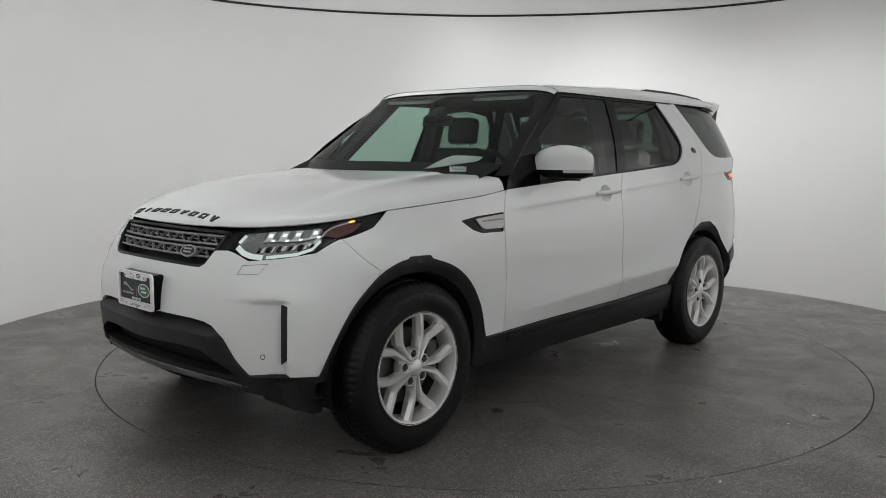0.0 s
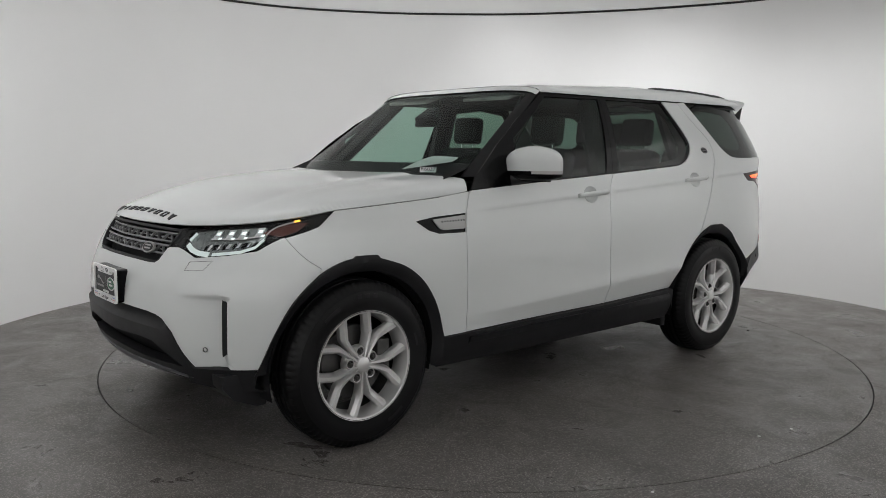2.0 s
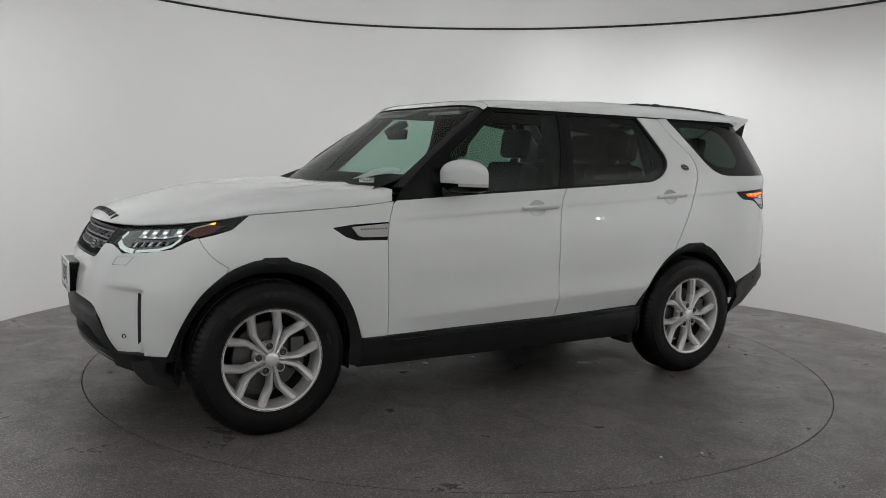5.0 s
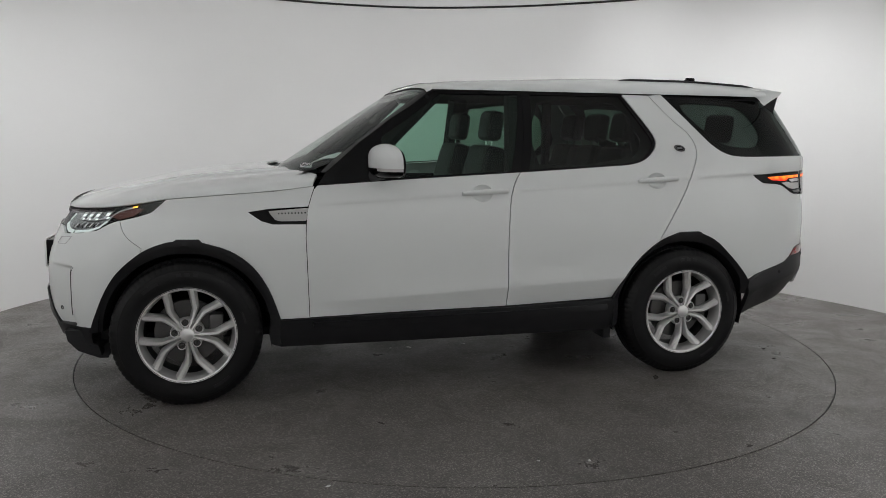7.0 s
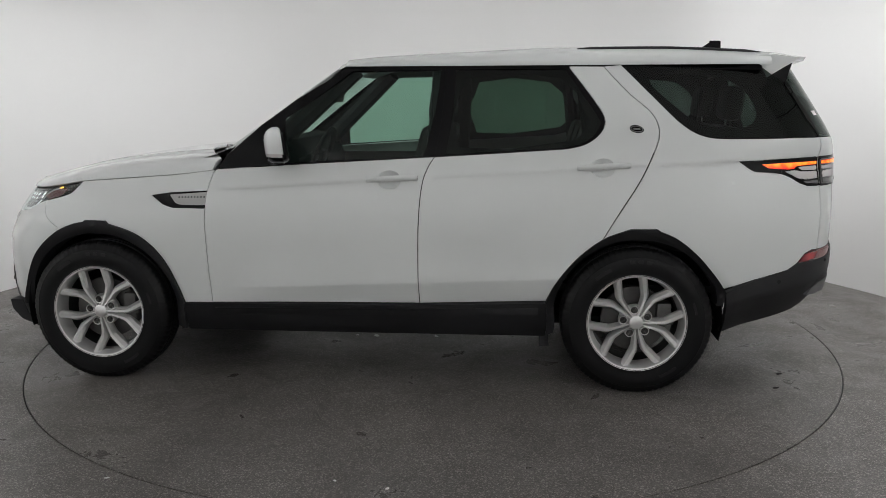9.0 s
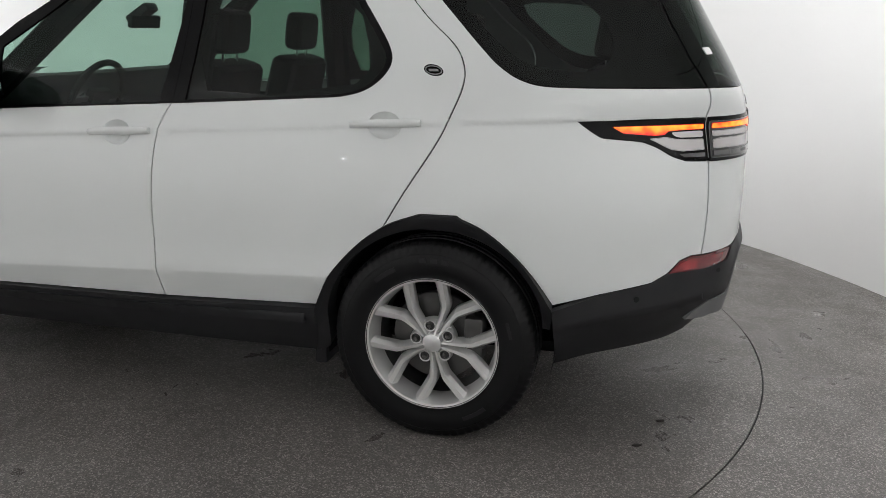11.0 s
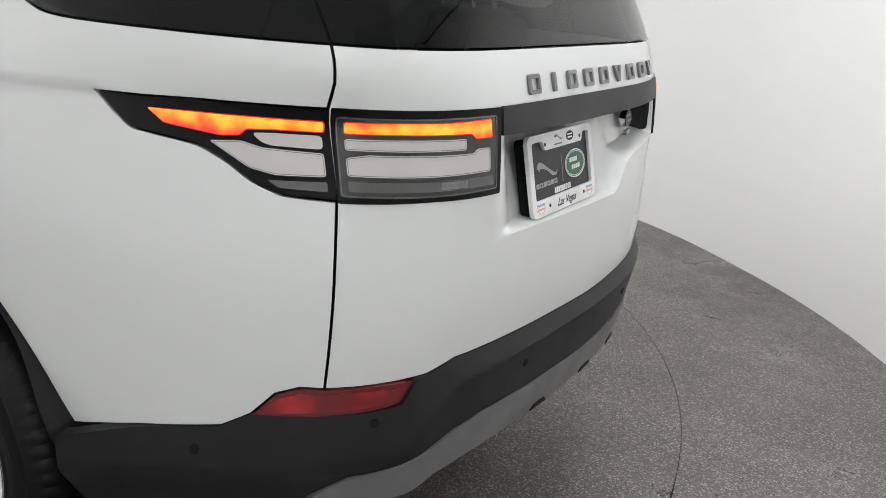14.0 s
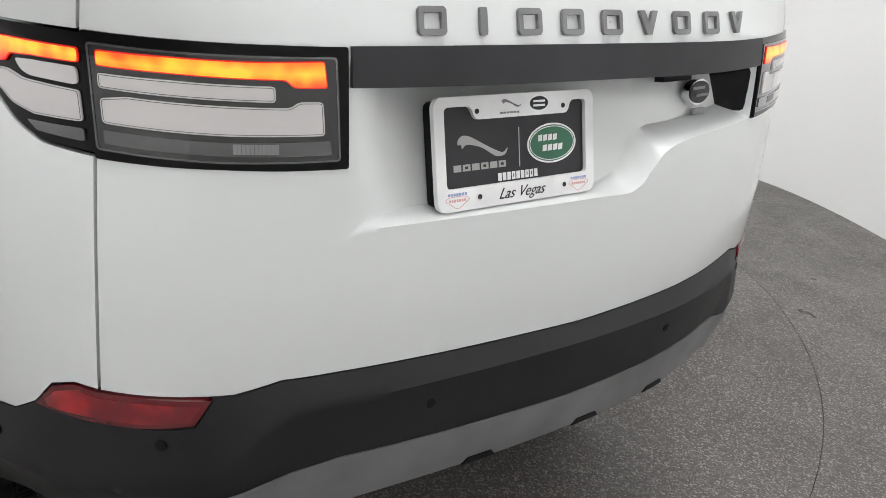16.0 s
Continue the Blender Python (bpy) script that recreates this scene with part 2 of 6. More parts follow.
def tube(points, radius, segments=8, m=None, caps=True):
    """A round bar along a line of points; radius may be one number or one per point."""
    bm = bmesh.new()
    pts = [Vector(p) for p in points]
    rings = []
    for i, p in enumerate(pts):
        d = (pts[min(i + 1, len(pts) - 1)] - pts[max(i - 1, 0)]).normalized()
        q = d.to_track_quat("Z", "Y")
        r = radius if isinstance(radius, (int, float)) else radius[i]
        rings.append([bm.verts.new(p + q @ Vector((r * math.cos(a), r * math.sin(a), 0))) for a in (2 * math.pi * k / segments for k in range(segments))])
    for a, b in zip(rings, rings[1:]):
        for k in range(segments):
            bm.faces.new((a[k], a[(k + 1) % segments], b[(k + 1) % segments], b[k]))
    if caps:
        bm.faces.new(rings[0][::-1])
        bm.faces.new(rings[-1])
    bmesh.ops.recalc_face_normals(bm, faces=bm.faces[:])
    if m:
        bm.transform(m)
    return bm


def grid_surface(fn, nu, nv, thick=0.0):
    """A sheet of fn(u, v), u and v from 0 to 1, with an optional thickness."""
    bm = bmesh.new()
    vs = [[bm.verts.new(fn(i / nu, j / nv)) for j in range(nv + 1)] for i in range(nu + 1)]
    for i in range(nu):
        for j in range(nv):
            bm.faces.new((vs[i][j], vs[i + 1][j], vs[i + 1][j + 1], vs[i][j + 1]))
    if thick:
        bmesh.ops.solidify(bm, geom=bm.faces[:], thickness=thick)
    return bm


def mirrored(bm):
    """The same mesh on the other side of the car."""
    out = bm.copy()
    out.transform(Matrix.Diagonal((1, -1, 1, 1)))
    bmesh.ops.reverse_faces(out, faces=out.faces[:])
    return out


def text_mesh(words, height, m, shear=0.0, depth=0.0006):
    """Words in the built-in font as a bmesh, centred, facing the pose's +Z."""
    cu = bpy.data.curves.new("words", "FONT")
    cu.body, cu.size, cu.align_x, cu.align_y, cu.shear, cu.extrude = words, height / 0.7, "CENTER", "CENTER", shear, depth
    ob = bpy.data.objects.new("words", cu)
    scene.collection.objects.link(ob)
    me = bpy.data.meshes.new_from_object(ob.evaluated_get(bpy.context.evaluated_depsgraph_get()))
    bm = bmesh.new()
    bm.from_mesh(me)
    bm.transform(m)
    bpy.data.objects.remove(ob)
    bpy.data.meshes.remove(me)
    return bm


# ---- the car's skin: a rounded plan outline at every height ----
def curve(*pts):
    """A smooth curve through (place, value) points."""
    xs, ys = zip(*pts)
    n = len(xs)
    m = [0.0] * n
    for i in range(n):
        a = (ys[i] - ys[i - 1]) / (xs[i] - xs[i - 1]) if i else None
        b = (ys[i + 1] - ys[i]) / (xs[i + 1] - xs[i]) if i < n - 1 else None
        m[i] = b if a is None else a if b is None else 0 if a * b <= 0 else 2 * a * b / (a + b)

    def f(x):
        if x <= xs[0]:
            return ys[0] + m[0] * (x - xs[0])
        if x >= xs[-1]:
            return ys[-1] + m[-1] * (x - xs[-1])
        i = 0
        while x > xs[i + 1]:
            i += 1
        h = xs[i + 1] - xs[i]
        t = (x - xs[i]) / h
        return ys[i] * (1 + 2 * t) * (1 - t) ** 2 + m[i] * h * t * (1 - t) ** 2 + ys[i + 1] * t * t * (3 - 2 * t) + m[i + 1] * h * t * t * (t - 1)
    return f


WIDTH = curve((.2, .86), (.28, .925), (.36, .945), (.48, .952), (.62, .966), (.78, .970), (.92, .965), (1.02, .952), (1.12, .932), (1.18, .917), (1.3, .889), (1.4, .860), (1.5, .825), (1.6, .785), (1.7, .742), (1.8, .69))
NOSE = curve((.2, 2.10), (.28, 2.18), (.36, 2.225), (.5, 2.26), (.65, 2.27), (.75, 2.26), (.87, 2.225), (.95, 2.19), (1.02, 2.155), (1.06, 2.13), (1.2, 2.11), (1.8, 2.11))
CHAMFER = curve((.2, 1.99), (.35, 2.04), (.5, 2.07), (.7, 2.065), (.85, 2.01), (.92, 1.975), (1.02, 1.925), (1.1, 1.90), (1.3, 1.95), (1.8, 1.95))
TAIL = curve((.25, 2.40), (.35, 2.50), (.5, 2.545), (.7, 2.56), (.9, 2.568), (1.05, 2.566), (1.2, 2.555), (1.3, 2.53), (1.36, 2.505), (1.45, 2.455), (1.55, 2.395), (1.65, 2.335), (1.75, 2.27), (1.8, 2.23))
POWER_R = curve((.2, 5.3), (1.05, 5.3), (1.2, 5.6), (1.34, 7.0), (1.8, 7.0))


BOW = 0.34                                # how strongly the far half of the tail falls away


def reach(c, s, z, bow=0.0):
    if c <= 0:
        a, n = TAIL(z) + 0.015 * math.exp(-(s / 0.11) ** 2) * min(1.0, max(0.0, (1.2 - z) / 0.2)), POWER_R(z)
        r = ((abs(c) / a) ** n + (abs(s) / WIDTH(z)) ** n) ** (-1 / n)
        q, a = 2 * bow * s * s, a + 0.03                # the tail falls away from its middle
        d = (math.sqrt(c * c + 2 * q * a) - abs(c)) / q if q > 1e-7 else a / max(1e-6, abs(c))
        return (r ** -150 + d ** -150) ** (-1 / 150) if d < 2 * r else r
    k = min(1.0, max(0.0, (1.03 - z) / 0.18))          # the lower nose has slanted corners
    n = 4.2 + 3.3 * k * k * (3 - 2 * k)
    a = NOSE(z) * (1 - 0.03 * (1 - math.exp(-20 * s * s)))
    r = ((abs(c) / a) ** n + (abs(s) / WIDTH(z)) ** n) ** (-1 / n)
    d = CHAMFER(z) / (0.749 * abs(c) + 0.663 * abs(s))
    return (r ** -50 + d ** -50) ** (-1 / 50)


PHI = np.concatenate([np.linspace(0, 1.2, 200), np.linspace(1.2, 1.95, 300)[1:], np.linspace(1.95, math.pi, 300)[1:]])
_ring = np.array([(reach(math.cos(p), math.sin(p), 0.75) * math.cos(p), reach(math.cos(p), math.sin(p), 0.75) * math.sin(p)) for p in PHI])
ARC = np.concatenate([[0], np.cumsum(np.linalg.norm(np.diff(_ring, axis=0), axis=1))])
END = float(ARC[-1])                      # from the middle of the nose round the left side to the middle of the tail


def unroll(x, y, z):
    """(along the skin, height) of a place."""
    p = math.atan2(abs(y), x)
    u = float(np.interp(p, PHI, ARC))
    return ((u if y >= 0 else -u) if x > 0 or y >= 0 else 2 * END - u, z)


def solve_ring(axis, value, z, lo, hi):
    """The place where the outline at height z has the given x or y, by halving an angle."""
    for _ in range(40):
        mid = (lo + hi) / 2
        c, s = math.cos(mid), math.sin(mid)
        r = reach(c, s, z)
        if (r * c > value) if axis == "x" else (r * s < value):
            lo = mid
        else:
            hi = mid
    return r * c, r * s


def S(x, z):
    """A point of the left side by its x."""
    return unroll(*solve_ring("x", x, z, 0.05, math.pi - 0.05), z)


def N(y, z):
    """A point of the nose by its y."""
    x, yy = solve_ring("y", abs(y), z, 0.0, 0.75)
    return unroll(x, math.copysign(yy, y), z)


def T(y, z):
    """A point of the tail by its y."""
    lo, hi = math.pi - 0.5, math.pi
    for _ in range(40):
        mid = (lo + hi) / 2
        r = reach(math.cos(mid), math.sin(mid), z, BOW if y < 0 else 0.0)
        if r * math.sin(mid) > abs(y):
            lo = mid
        else:
            hi = mid
    return unroll(r * math.cos(mid), y, z)


def skin0(u, z):
    s = 1
    if u < 0:
        u, s = -u, -1
    elif u > END:
        u, s = 2 * END - u, -1
    p = float(np.interp(u, ARC, PHI))
    c, d = math.cos(p), math.sin(p)
    r = reach(c, d, z, BOW if s < 0 else 0.0)
    return Vector((r * c, s * r * d, z))


def skin(u, z, off=0.0):
    p = skin0(u, z)
    h = 0.004
    n = (skin0(u, z + h) - skin0(u, z - h)).cross(skin0(u + h, z) - skin0(u - h, z))
    n = -n.normalized()
    if n.dot(Vector((p.x, p.y, 0))) < 0:
        n = -n
    return p + n * off, n


def bend(pts, steps=6, closed=False):
    """A smooth line through points of the plane."""
    n = len(pts)
    out = []
    for i in range(n if closed else n - 1):
        p0, p1, p2, p3 = (pts[k % n] if closed else pts[min(max(k, 0), n - 1)] for k in (i - 1, i, i + 1, i + 2))
        for j in range(steps):
            t = j / steps
            out.append(tuple(0.5 * (2 * b + (c - a) * t + (2 * a - 5 * b + 4 * c - d) * t * t + (3 * b - a - 3 * c + d) * t ** 3) for a, b, c, d in zip(p0, p1, p2, p3)))
    if not closed:
        out.append(tuple(pts[-1]))
    return out


def dense(poly, step):
    out = []
    for a, b in zip(poly, poly[1:] + poly[:1]):
        k = max(1, math.ceil(math.dist(a, b) / step))
        out += [(a[0] + (b[0] - a[0]) * j / k, a[1] + (b[1] - a[1]) * j / k) for j in range(k)]
    return out


def within(p, poly):
    x, y = p
    hit = False
    for (x0, y0), (x1, y1) in zip(poly, poly[1:] + poly[:1]):
        if (y0 > y) != (y1 > y) and x < (x1 - x0) * (y - y0) / (y1 - y0) + x0:
            hit = not hit
    return hit


from mathutils.geometry import delaunay_2d_cdt


def fill(poly, step, holes=(), edge=None, extra=()):
    """Flat triangles inside an outline: points, triangles and the rim's edges."""
    loops = [dense(list(p), edge or step) for p in (poly, *holes)]
    pts, edges = [], []
    for lp in loops:
        k = len(pts)
        pts += lp
        edges += [(k + i, k + (i + 1) % len(lp)) for i in range(len(lp))]
    rim = np.array(pts)
    (x0, y0), (x1, y1) = rim.min(0), rim.max(0)
    inner = list(extra)
    row = 0
    y = y0 + step / 2
    while y < y1:
        x = x0 + (step / 2 if row % 2 else 0)
        while x < x1:
            inner.append((x, y))
            x += step
        y += step * 0.87
        row += 1
    if len(extra):
        ex = np.array(extra)
        inner = list(extra) + [p for p in inner[len(extra):] if np.hypot(*(ex - p).T).min() > step * 0.55]
    keep = [p for p in inner if within(p, loops[0]) and not any(within(p, h) for h in loops[1:]) and np.abs(rim - p).max(1).min() > min(step * 0.3, 0.006)]
    vs, _, fs, *_ = delaunay_2d_cdt([Vector(p) for p in pts + keep], edges, [], 0, 1e-7)
    tris = []
    for f in fs:
        c = tuple(sum(vs[i][k] for i in f) / len(f) for k in (0, 1))
        if within(c, loops[0]) and not any(within(c, h) for h in loops[1:]):
            tris.append(list(f))
    return vs, tris


def sheet(vs, tris, place, depth):
    """Lay flat triangles onto a surface place(u, v) -> (point, normal), with edges turned in by depth."""
    bm = bmesh.new()
    at = [place(v[0], v[1]) for v in vs]
    bv = [bm.verts.new(p) for p, _ in at]
    nrm = {bv[i]: at[i][1] for i in range(len(bv))}
    for f in tris:
        try:
            bm.faces.new([bv[i] for i in f])
        except ValueError:
            pass
    bmesh.ops.delete(bm, geom=[v for v in bm.verts if not v.link_faces], context="VERTS")
    bm.normal_update()
    votes = sum(1 if f.normal.dot(nrm[f.verts[0]]) > 0 else -1 for f in bm.faces)
    if votes < 0:
        bmesh.ops.reverse_faces(bm, faces=bm.faces[:])
    if depth:
        rim = [e for e in bm.edges if len(e.link_faces) == 1]
        low = {}
        for e in rim:
            f = e.link_faces[0]
            vs2 = list(f.verts)
            i = vs2.index(e.verts[0])
            a, b = (e.verts[0], e.verts[1]) if vs2[(i + 1) % len(vs2)] is e.verts[1] else (e.verts[1], e.verts[0])
            for v in (a, b):
                if v not in low:
                    low[v] = bm.verts.new(v.co - nrm[v] * depth)
            bm.faces.new((b, a, low[a], low[b]))
    return bm


def panel(poly, step=0.04, off=0.0, depth=0.015, holes=(), edge=0.025, extra=()):
    """A piece of the car's skin cut to an outline of (along, height)."""
    vs, tris = fill(poly, step, holes, edge, extra)
    return sheet(vs, tris, lambda u, z: skin(u, z, off(u, z) if callable(off) else off), depth)


def soft(poly, r, n=4):
    """An outline with its corners rounded off."""
    out = []
    for k, b in enumerate(poly):
        a, c = Vector(poly[k - 1]), Vector(poly[(k + 1) % len(poly)])
        b = Vector(b)
        d0, d1 = a - b, c - b
        if d0.angle(d1) > radians(165):
            out.append(tuple(b))
            continue
        p, q = b + d0.normalized() * min(r, d0.length * .45), b + d1.normalized() * min(r, d1.length * .45)
        out += [tuple(p * (1 - t) ** 2 + b * 2 * t * (1 - t) + q * t * t) for t in np.linspace(0, 1, n + 1)]
    return out


def shrink(poly, d):
    """An outline drawn in by d, for the gaps between panels."""
    area2 = sum(a[0] * b[1] - b[0] * a[1] for a, b in zip(poly, poly[1:] + poly[:1]))
    s = 1 if area2 > 0 else -1
    out = []
    n = len(poly)
    for i in range(n):
        a, b, c = poly[i - 1], poly[i], poly[(i + 1) % n]
        d1, d2 = Vector((b[0] - a[0], b[1] - a[1])), Vector((c[0] - b[0], c[1] - b[1]))
        if d1.length < 1e-9 or d2.length < 1e-9:
            out.append(b)
            continue
        n1, n2 = Vector((-d1.y, d1.x)).normalized() * s, Vector((-d2.y, d2.x)).normalized() * s
        m = n1 + n2
        m = m / max(0.5, m.length_squared / 2) if m.length > 1e-6 else n1
        m = m * d
        out.append((b[0] + m.x, b[1] + m.y))
    return out


# ---- the room ----
BEARING = curve((140, 3.92), (165, 3.88), (180, 3.77), (195, 3.6), (215, 3.50), (230, 3.50), (247, 3.58), (266, 3.69), (300, 3.69), (400, 3.69))


def round_wall():
    """The curved wall, open towards the camera's side, with flared ends that join an outer room."""
    a0, a1, n = radians(148), radians(370), 150
    plan = [(CENTRE.x + r * math.cos(a), CENTRE.y + r * math.sin(a)) for r, a in ((BEARING(math.degrees(a)), a) for a in (a0 + (a1 - a0) * i / n for i in range(n + 1)))]
    for k, end in ((0, a0), (-1, a1)):
        out = (CENTRE.x + 7.4 * math.cos(end), CENTRE.y + 7.4 * math.sin(end))
        plan.insert(0, out) if k == 0 else plan.append(out)
    bm = bmesh.new()
    inner = [[bm.verts.new((x, y, z)) for z in (0, 0.02, RIM * 0.5, RIM)] for x, y in plan]
    for a, b in zip(inner, inner[1:]):
        for k in range(3):
            bm.faces.new((a[k], b[k], b[k + 1], a[k + 1]))
    bmesh.ops.recalc_face_normals(bm, faces=bm.faces[:])
    c = bm.faces[len(bm.faces) // 2]
    if c.normal.dot(Vector((CENTRE.x, CENTRE.y, 1)) - c.calc_center_median()) < 0:
        bmesh.ops.reverse_faces(bm, faces=bm.faces[:])
    bmesh.ops.solidify(bm, geom=bm.faces[:], thickness=0.06)
    return bm


tagged(part("wall_round", round_wall(), wall_white, sharp=20), "smooth curved white studio wall round the turntable", "wall", kind="structure")


def arc_strip(inset, z0, z1, a0=148, a1=370, thick=0.012):
    bm = bmesh.new()
    n = 140
    rows = []
    for i in range(n + 1):
        a = radians(a0 + (a1 - a0) * i / n)
        c, s = math.cos(a), math.sin(a)
        radius = BEARING(math.degrees(a)) - inset
        rows.append([bm.verts.new((CENTRE.x + r * c, CENTRE.y + r * s, z)) for r, z in ((radius, z0), (radius, z1), (radius + thick, z1), (radius + thick, z0))])
    for a, b in zip(rows, rows[1:]):
        for k in range(4):
            bm.faces.new((a[k], b[k], b[(k + 1) % 4], a[(k + 1) % 4]))
    bmesh.ops.recalc_face_normals(bm, faces=bm.faces[:])
    return bm


tagged(part("trim", arc_strip(0.004, RIM + 0.003, RIM + 0.021), seam_dark), "thin dark shadow gap between wall and ceiling", "trim", kind="structure")
tagged(part("wall_upper", arc_strip(0.02, RIM + 0.023, 3.42, thick=0.06), wall_white), "pale upper band of wall above the shadow gap", "wall", kind="structure")

bm = bmesh.new()
bmesh.ops.create_circle(bm, cap_ends=True, segments=96, radius=8.6, matrix=Matrix.Translation((CENTRE.x, CENTRE.y, 3.43)))
bmesh.ops.solidify(bm, geom=bm.faces[:], thickness=-0.08)
tagged(part("ceiling", bm, wall_white), "flat pale ceiling of the photo studio", "ceiling", kind="structure")
# unseen pale wall added behind the opening to throw light onto the car
bm = revolve([(8.0, 0), (8.0, 3.43), (8.15, 3.43), (8.15, 0)], 64, True, "Z")
bm.transform(Matrix.Translation((CENTRE.x, CENTRE.y, 0)))
tagged(part("wall_outer", bm, bounce_white), "plain pale outer wall added out of view to bounce light into the studio opening", "wall", kind="structure")


def annulus(r0, r1, z, n=180, thick=0.05, close=0.0):
    """A flat ring; close draws its inner edge in where the joint is packed with dirt, behind the car."""
    bm = revolve([(r0, z), (r1, z), (r1, z - thick), (r0, z - thick)], n, True, "Z", lambda i, k: -close if k in (0, 3) and 188 < i * 360 / n < 264 else 0)
    bm.transform(Matrix.Translation((CENTRE.x, CENTRE.y, 0)))
    return bm


tagged(part("floor", annulus(TABLE + 0.0035, 8.2, 0.0, close=0.0045), floor_grit), "dark grey speckled grit floor with pale scuffs", "floor", kind="structure")
bm = bmesh.new()
bmesh.ops.create_circle(bm, cap_ends=True, segments=180, radius=TABLE - 0.0035, matrix=Matrix.Translation((CENTRE.x, CENTRE.y, 0)))
bmesh.ops.solidify(bm, geom=bm.faces[:], thickness=0.05)
tagged(part("turntable_floor", bm, table_grit), "round turntable disc of dark speckled grit set in the floor", "turntable", kind="structure")
tagged(part("floor_joint", annulus(TABLE - 0.005, TABLE + 0.005, -0.012, thick=0.03), seam_dark), "dark circular joint round the turntable", "joint", kind="structure")

# ---- the car ----
car = tagged(new("car"), "white five-door family SUV with black trim and alloy wheels", "car")

ARCH_F = bend([(.973, .445), (1.033, .614), (1.117, .743), (1.231, .829), (1.372, .877)], 4) + [(1.388, .893), (1.500, .8945)] + bend([(1.516, .884), (1.575, .873), (1.679, .828), (1.801, .723), (1.885, .585), (1.945, .423)], 4)
ARCH_R = bend([(-.992, .483), (-1.052, .609), (-1.166, .74), (-1.284, .827), (-1.388, .868)], 4) + [(-1.413, .877), (-1.549, .878)] + bend([(-1.566, .866), (-1.635, .837), (-1.703, .791), (-1.776, .725), (-1.84, .65), (-1.90, .562)], 3)
HOOD_CUT = [(1.549, 1.097), (1.287, 1.118), (.99, 1.141), (.78, 1.167)]
DOOR_A = bend([(.78, 1.167), (.821, 1.041), (.833, .905), (.83, .782), (.818, .447)], 5)
DOOR_B = bend([(-.402, 1.24), (-.367, 1.184), (-.337, 1.091), (-.321, .918), (-.317, .694), (-.321, .46)], 5)
DOOR_C = bend([(-1.27, 1.701), (-1.393, 1.569), (-1.505, 1.471), (-1.544, 1.405), (-1.549, 1.34), (-1.522, 1.258), (-1.462, 1.128), (-1.351, .951), (-1.275, .822)], 5)
BELT_A = [(.765, 1.172), (.226, 1.206), (-.402, 1.24)]
BELT_B = [(-.402, 1.24), (-.747, 1.261), (-1.06, 1.281)] + bend([(-1.087, 1.283), (-1.17, 1.303), (-1.235, 1.343), (-1.275, 1.40), (-1.268, 1.455), (-1.22, 1.53)], 5) + [(-1.093, 1.698)]


def side(pts):
    return [S(x, z) for x, z in pts]


def crease(u, z):
    """A soft feature line along the doors."""
    x = skin0(u, z).x
    d = z - (1.113 - 0.0582 * x)                       # waist line: a long slope above, a short undercut below
    out = 0.0055 * math.exp(-d / 0.045 if d > 0 else d / 0.007) * min(1.0, (x + 2.1) / 0.12, (0.8 - x) / 0.2) if -2.1 < x < 0.8 else 0.0
    if -1.25 < x < 0.83:
        d = z - (0.569 - 0.045 * x)                    # scooped above the lower fold, drawn in below it
        w = min(1.0, (0.83 - x) / 0.35)
        out += w * (0.015 * max(0.0, 1 - d / 0.17) ** 2 if d > 0 else 0.015 + 0.27 * d)
    for cx, cz in HANDLES:
        d = ((x - cx) / 0.062) ** 2 + ((z - cz) / 0.048) ** 2
        if d < 1:
            out -= 0.032 * (1 - d)
    return out


HANDLES = ((-.165, 1.122), (-1.268, 1.187))


def crease_points(x0, x1):
    out = [S(cx + r * .062 * math.cos(a), cz + r * .048 * math.sin(a)) for cx, cz in HANDLES if x0 < cx < x1 for r in (.2, .45, .7, .88, 1.0, 1.12) for a in np.linspace(0, 2 * math.pi, 29)[:-1]]
    for i in range(int((x1 - x0) / 0.03) + 1):
        x = x0 + 0.03 * i
        z = 1.113 - 0.0582 * x
        out += [S(x, z + d) for d in (-0.03, -0.014, -0.006, 0, 0.014, 0.032, 0.06)]
        if x > -1.05:
            out += [S(x, 0.569 - 0.045 * x + d) for d in (-0.05, -0.02, -0.004, 0.004, 0.03, 0.07, 0.12, 0.17)]
    return out


def both(name, bm, material, label=""):
    """A part on the left side and its twin on the right."""
    twin = mirrored(bm)
    return part(name, bm, material, car, label), part(name, twin, material, car, label)


def pair(name, poly, material, label="", **cut):
    """A part of the tail's left corner and its twin cut from the right corner's own skin."""
    return [part(name, panel(p, **{k: ([flip_t(h) for h in v] if k == "holes" and p is not poly else flip_t(v) if k == "extra" and p is not poly else v) for k, v in cut.items()}), material, car, label) for p in (poly, flip_t(poly))]


def flip_t(poly):
    return [(2 * END - u, z) for u, z in poly]


GAP = 0.0026
# front wings
VENT = [(1.137, 1.032), (1.021, 1.049), (.812, 1.060), (.829, .964), (1.007, .966), (1.067, .984)]
wing = side(HOOD_CUT + DOOR_A[1:] + [q for q in ARCH_F if q[0] < 1.68] + [(1.682, .828), (1.675, .852), (1.787, .984), (1.694, 1.007), (1.629, 1.028)])
both("front_wing", panel(shrink(wing, 0.0012), 0.04, holes=[soft(side(VENT), .01)]), white_paint)
# doors
door1 = side(BELT_A + DOOR_B[1:] + [(.234, .455)] + DOOR_A[::-1][:-1])
fd = both("front_door", panel(shrink(door1, GAP), 0.04, crease, extra=crease_points(-.3, .75)), white_paint)
door2 = side(BELT_B + [(-1.1, 1.703)] + DOOR_C + [q for q in ARCH_R if q[0] > -1.27][::-1] + DOOR_B[::-1][:-1])
rd = both("rear_door", panel(shrink(door2, GAP), 0.04, crease, extra=crease_points(-1.5, -.4)), white_paint)
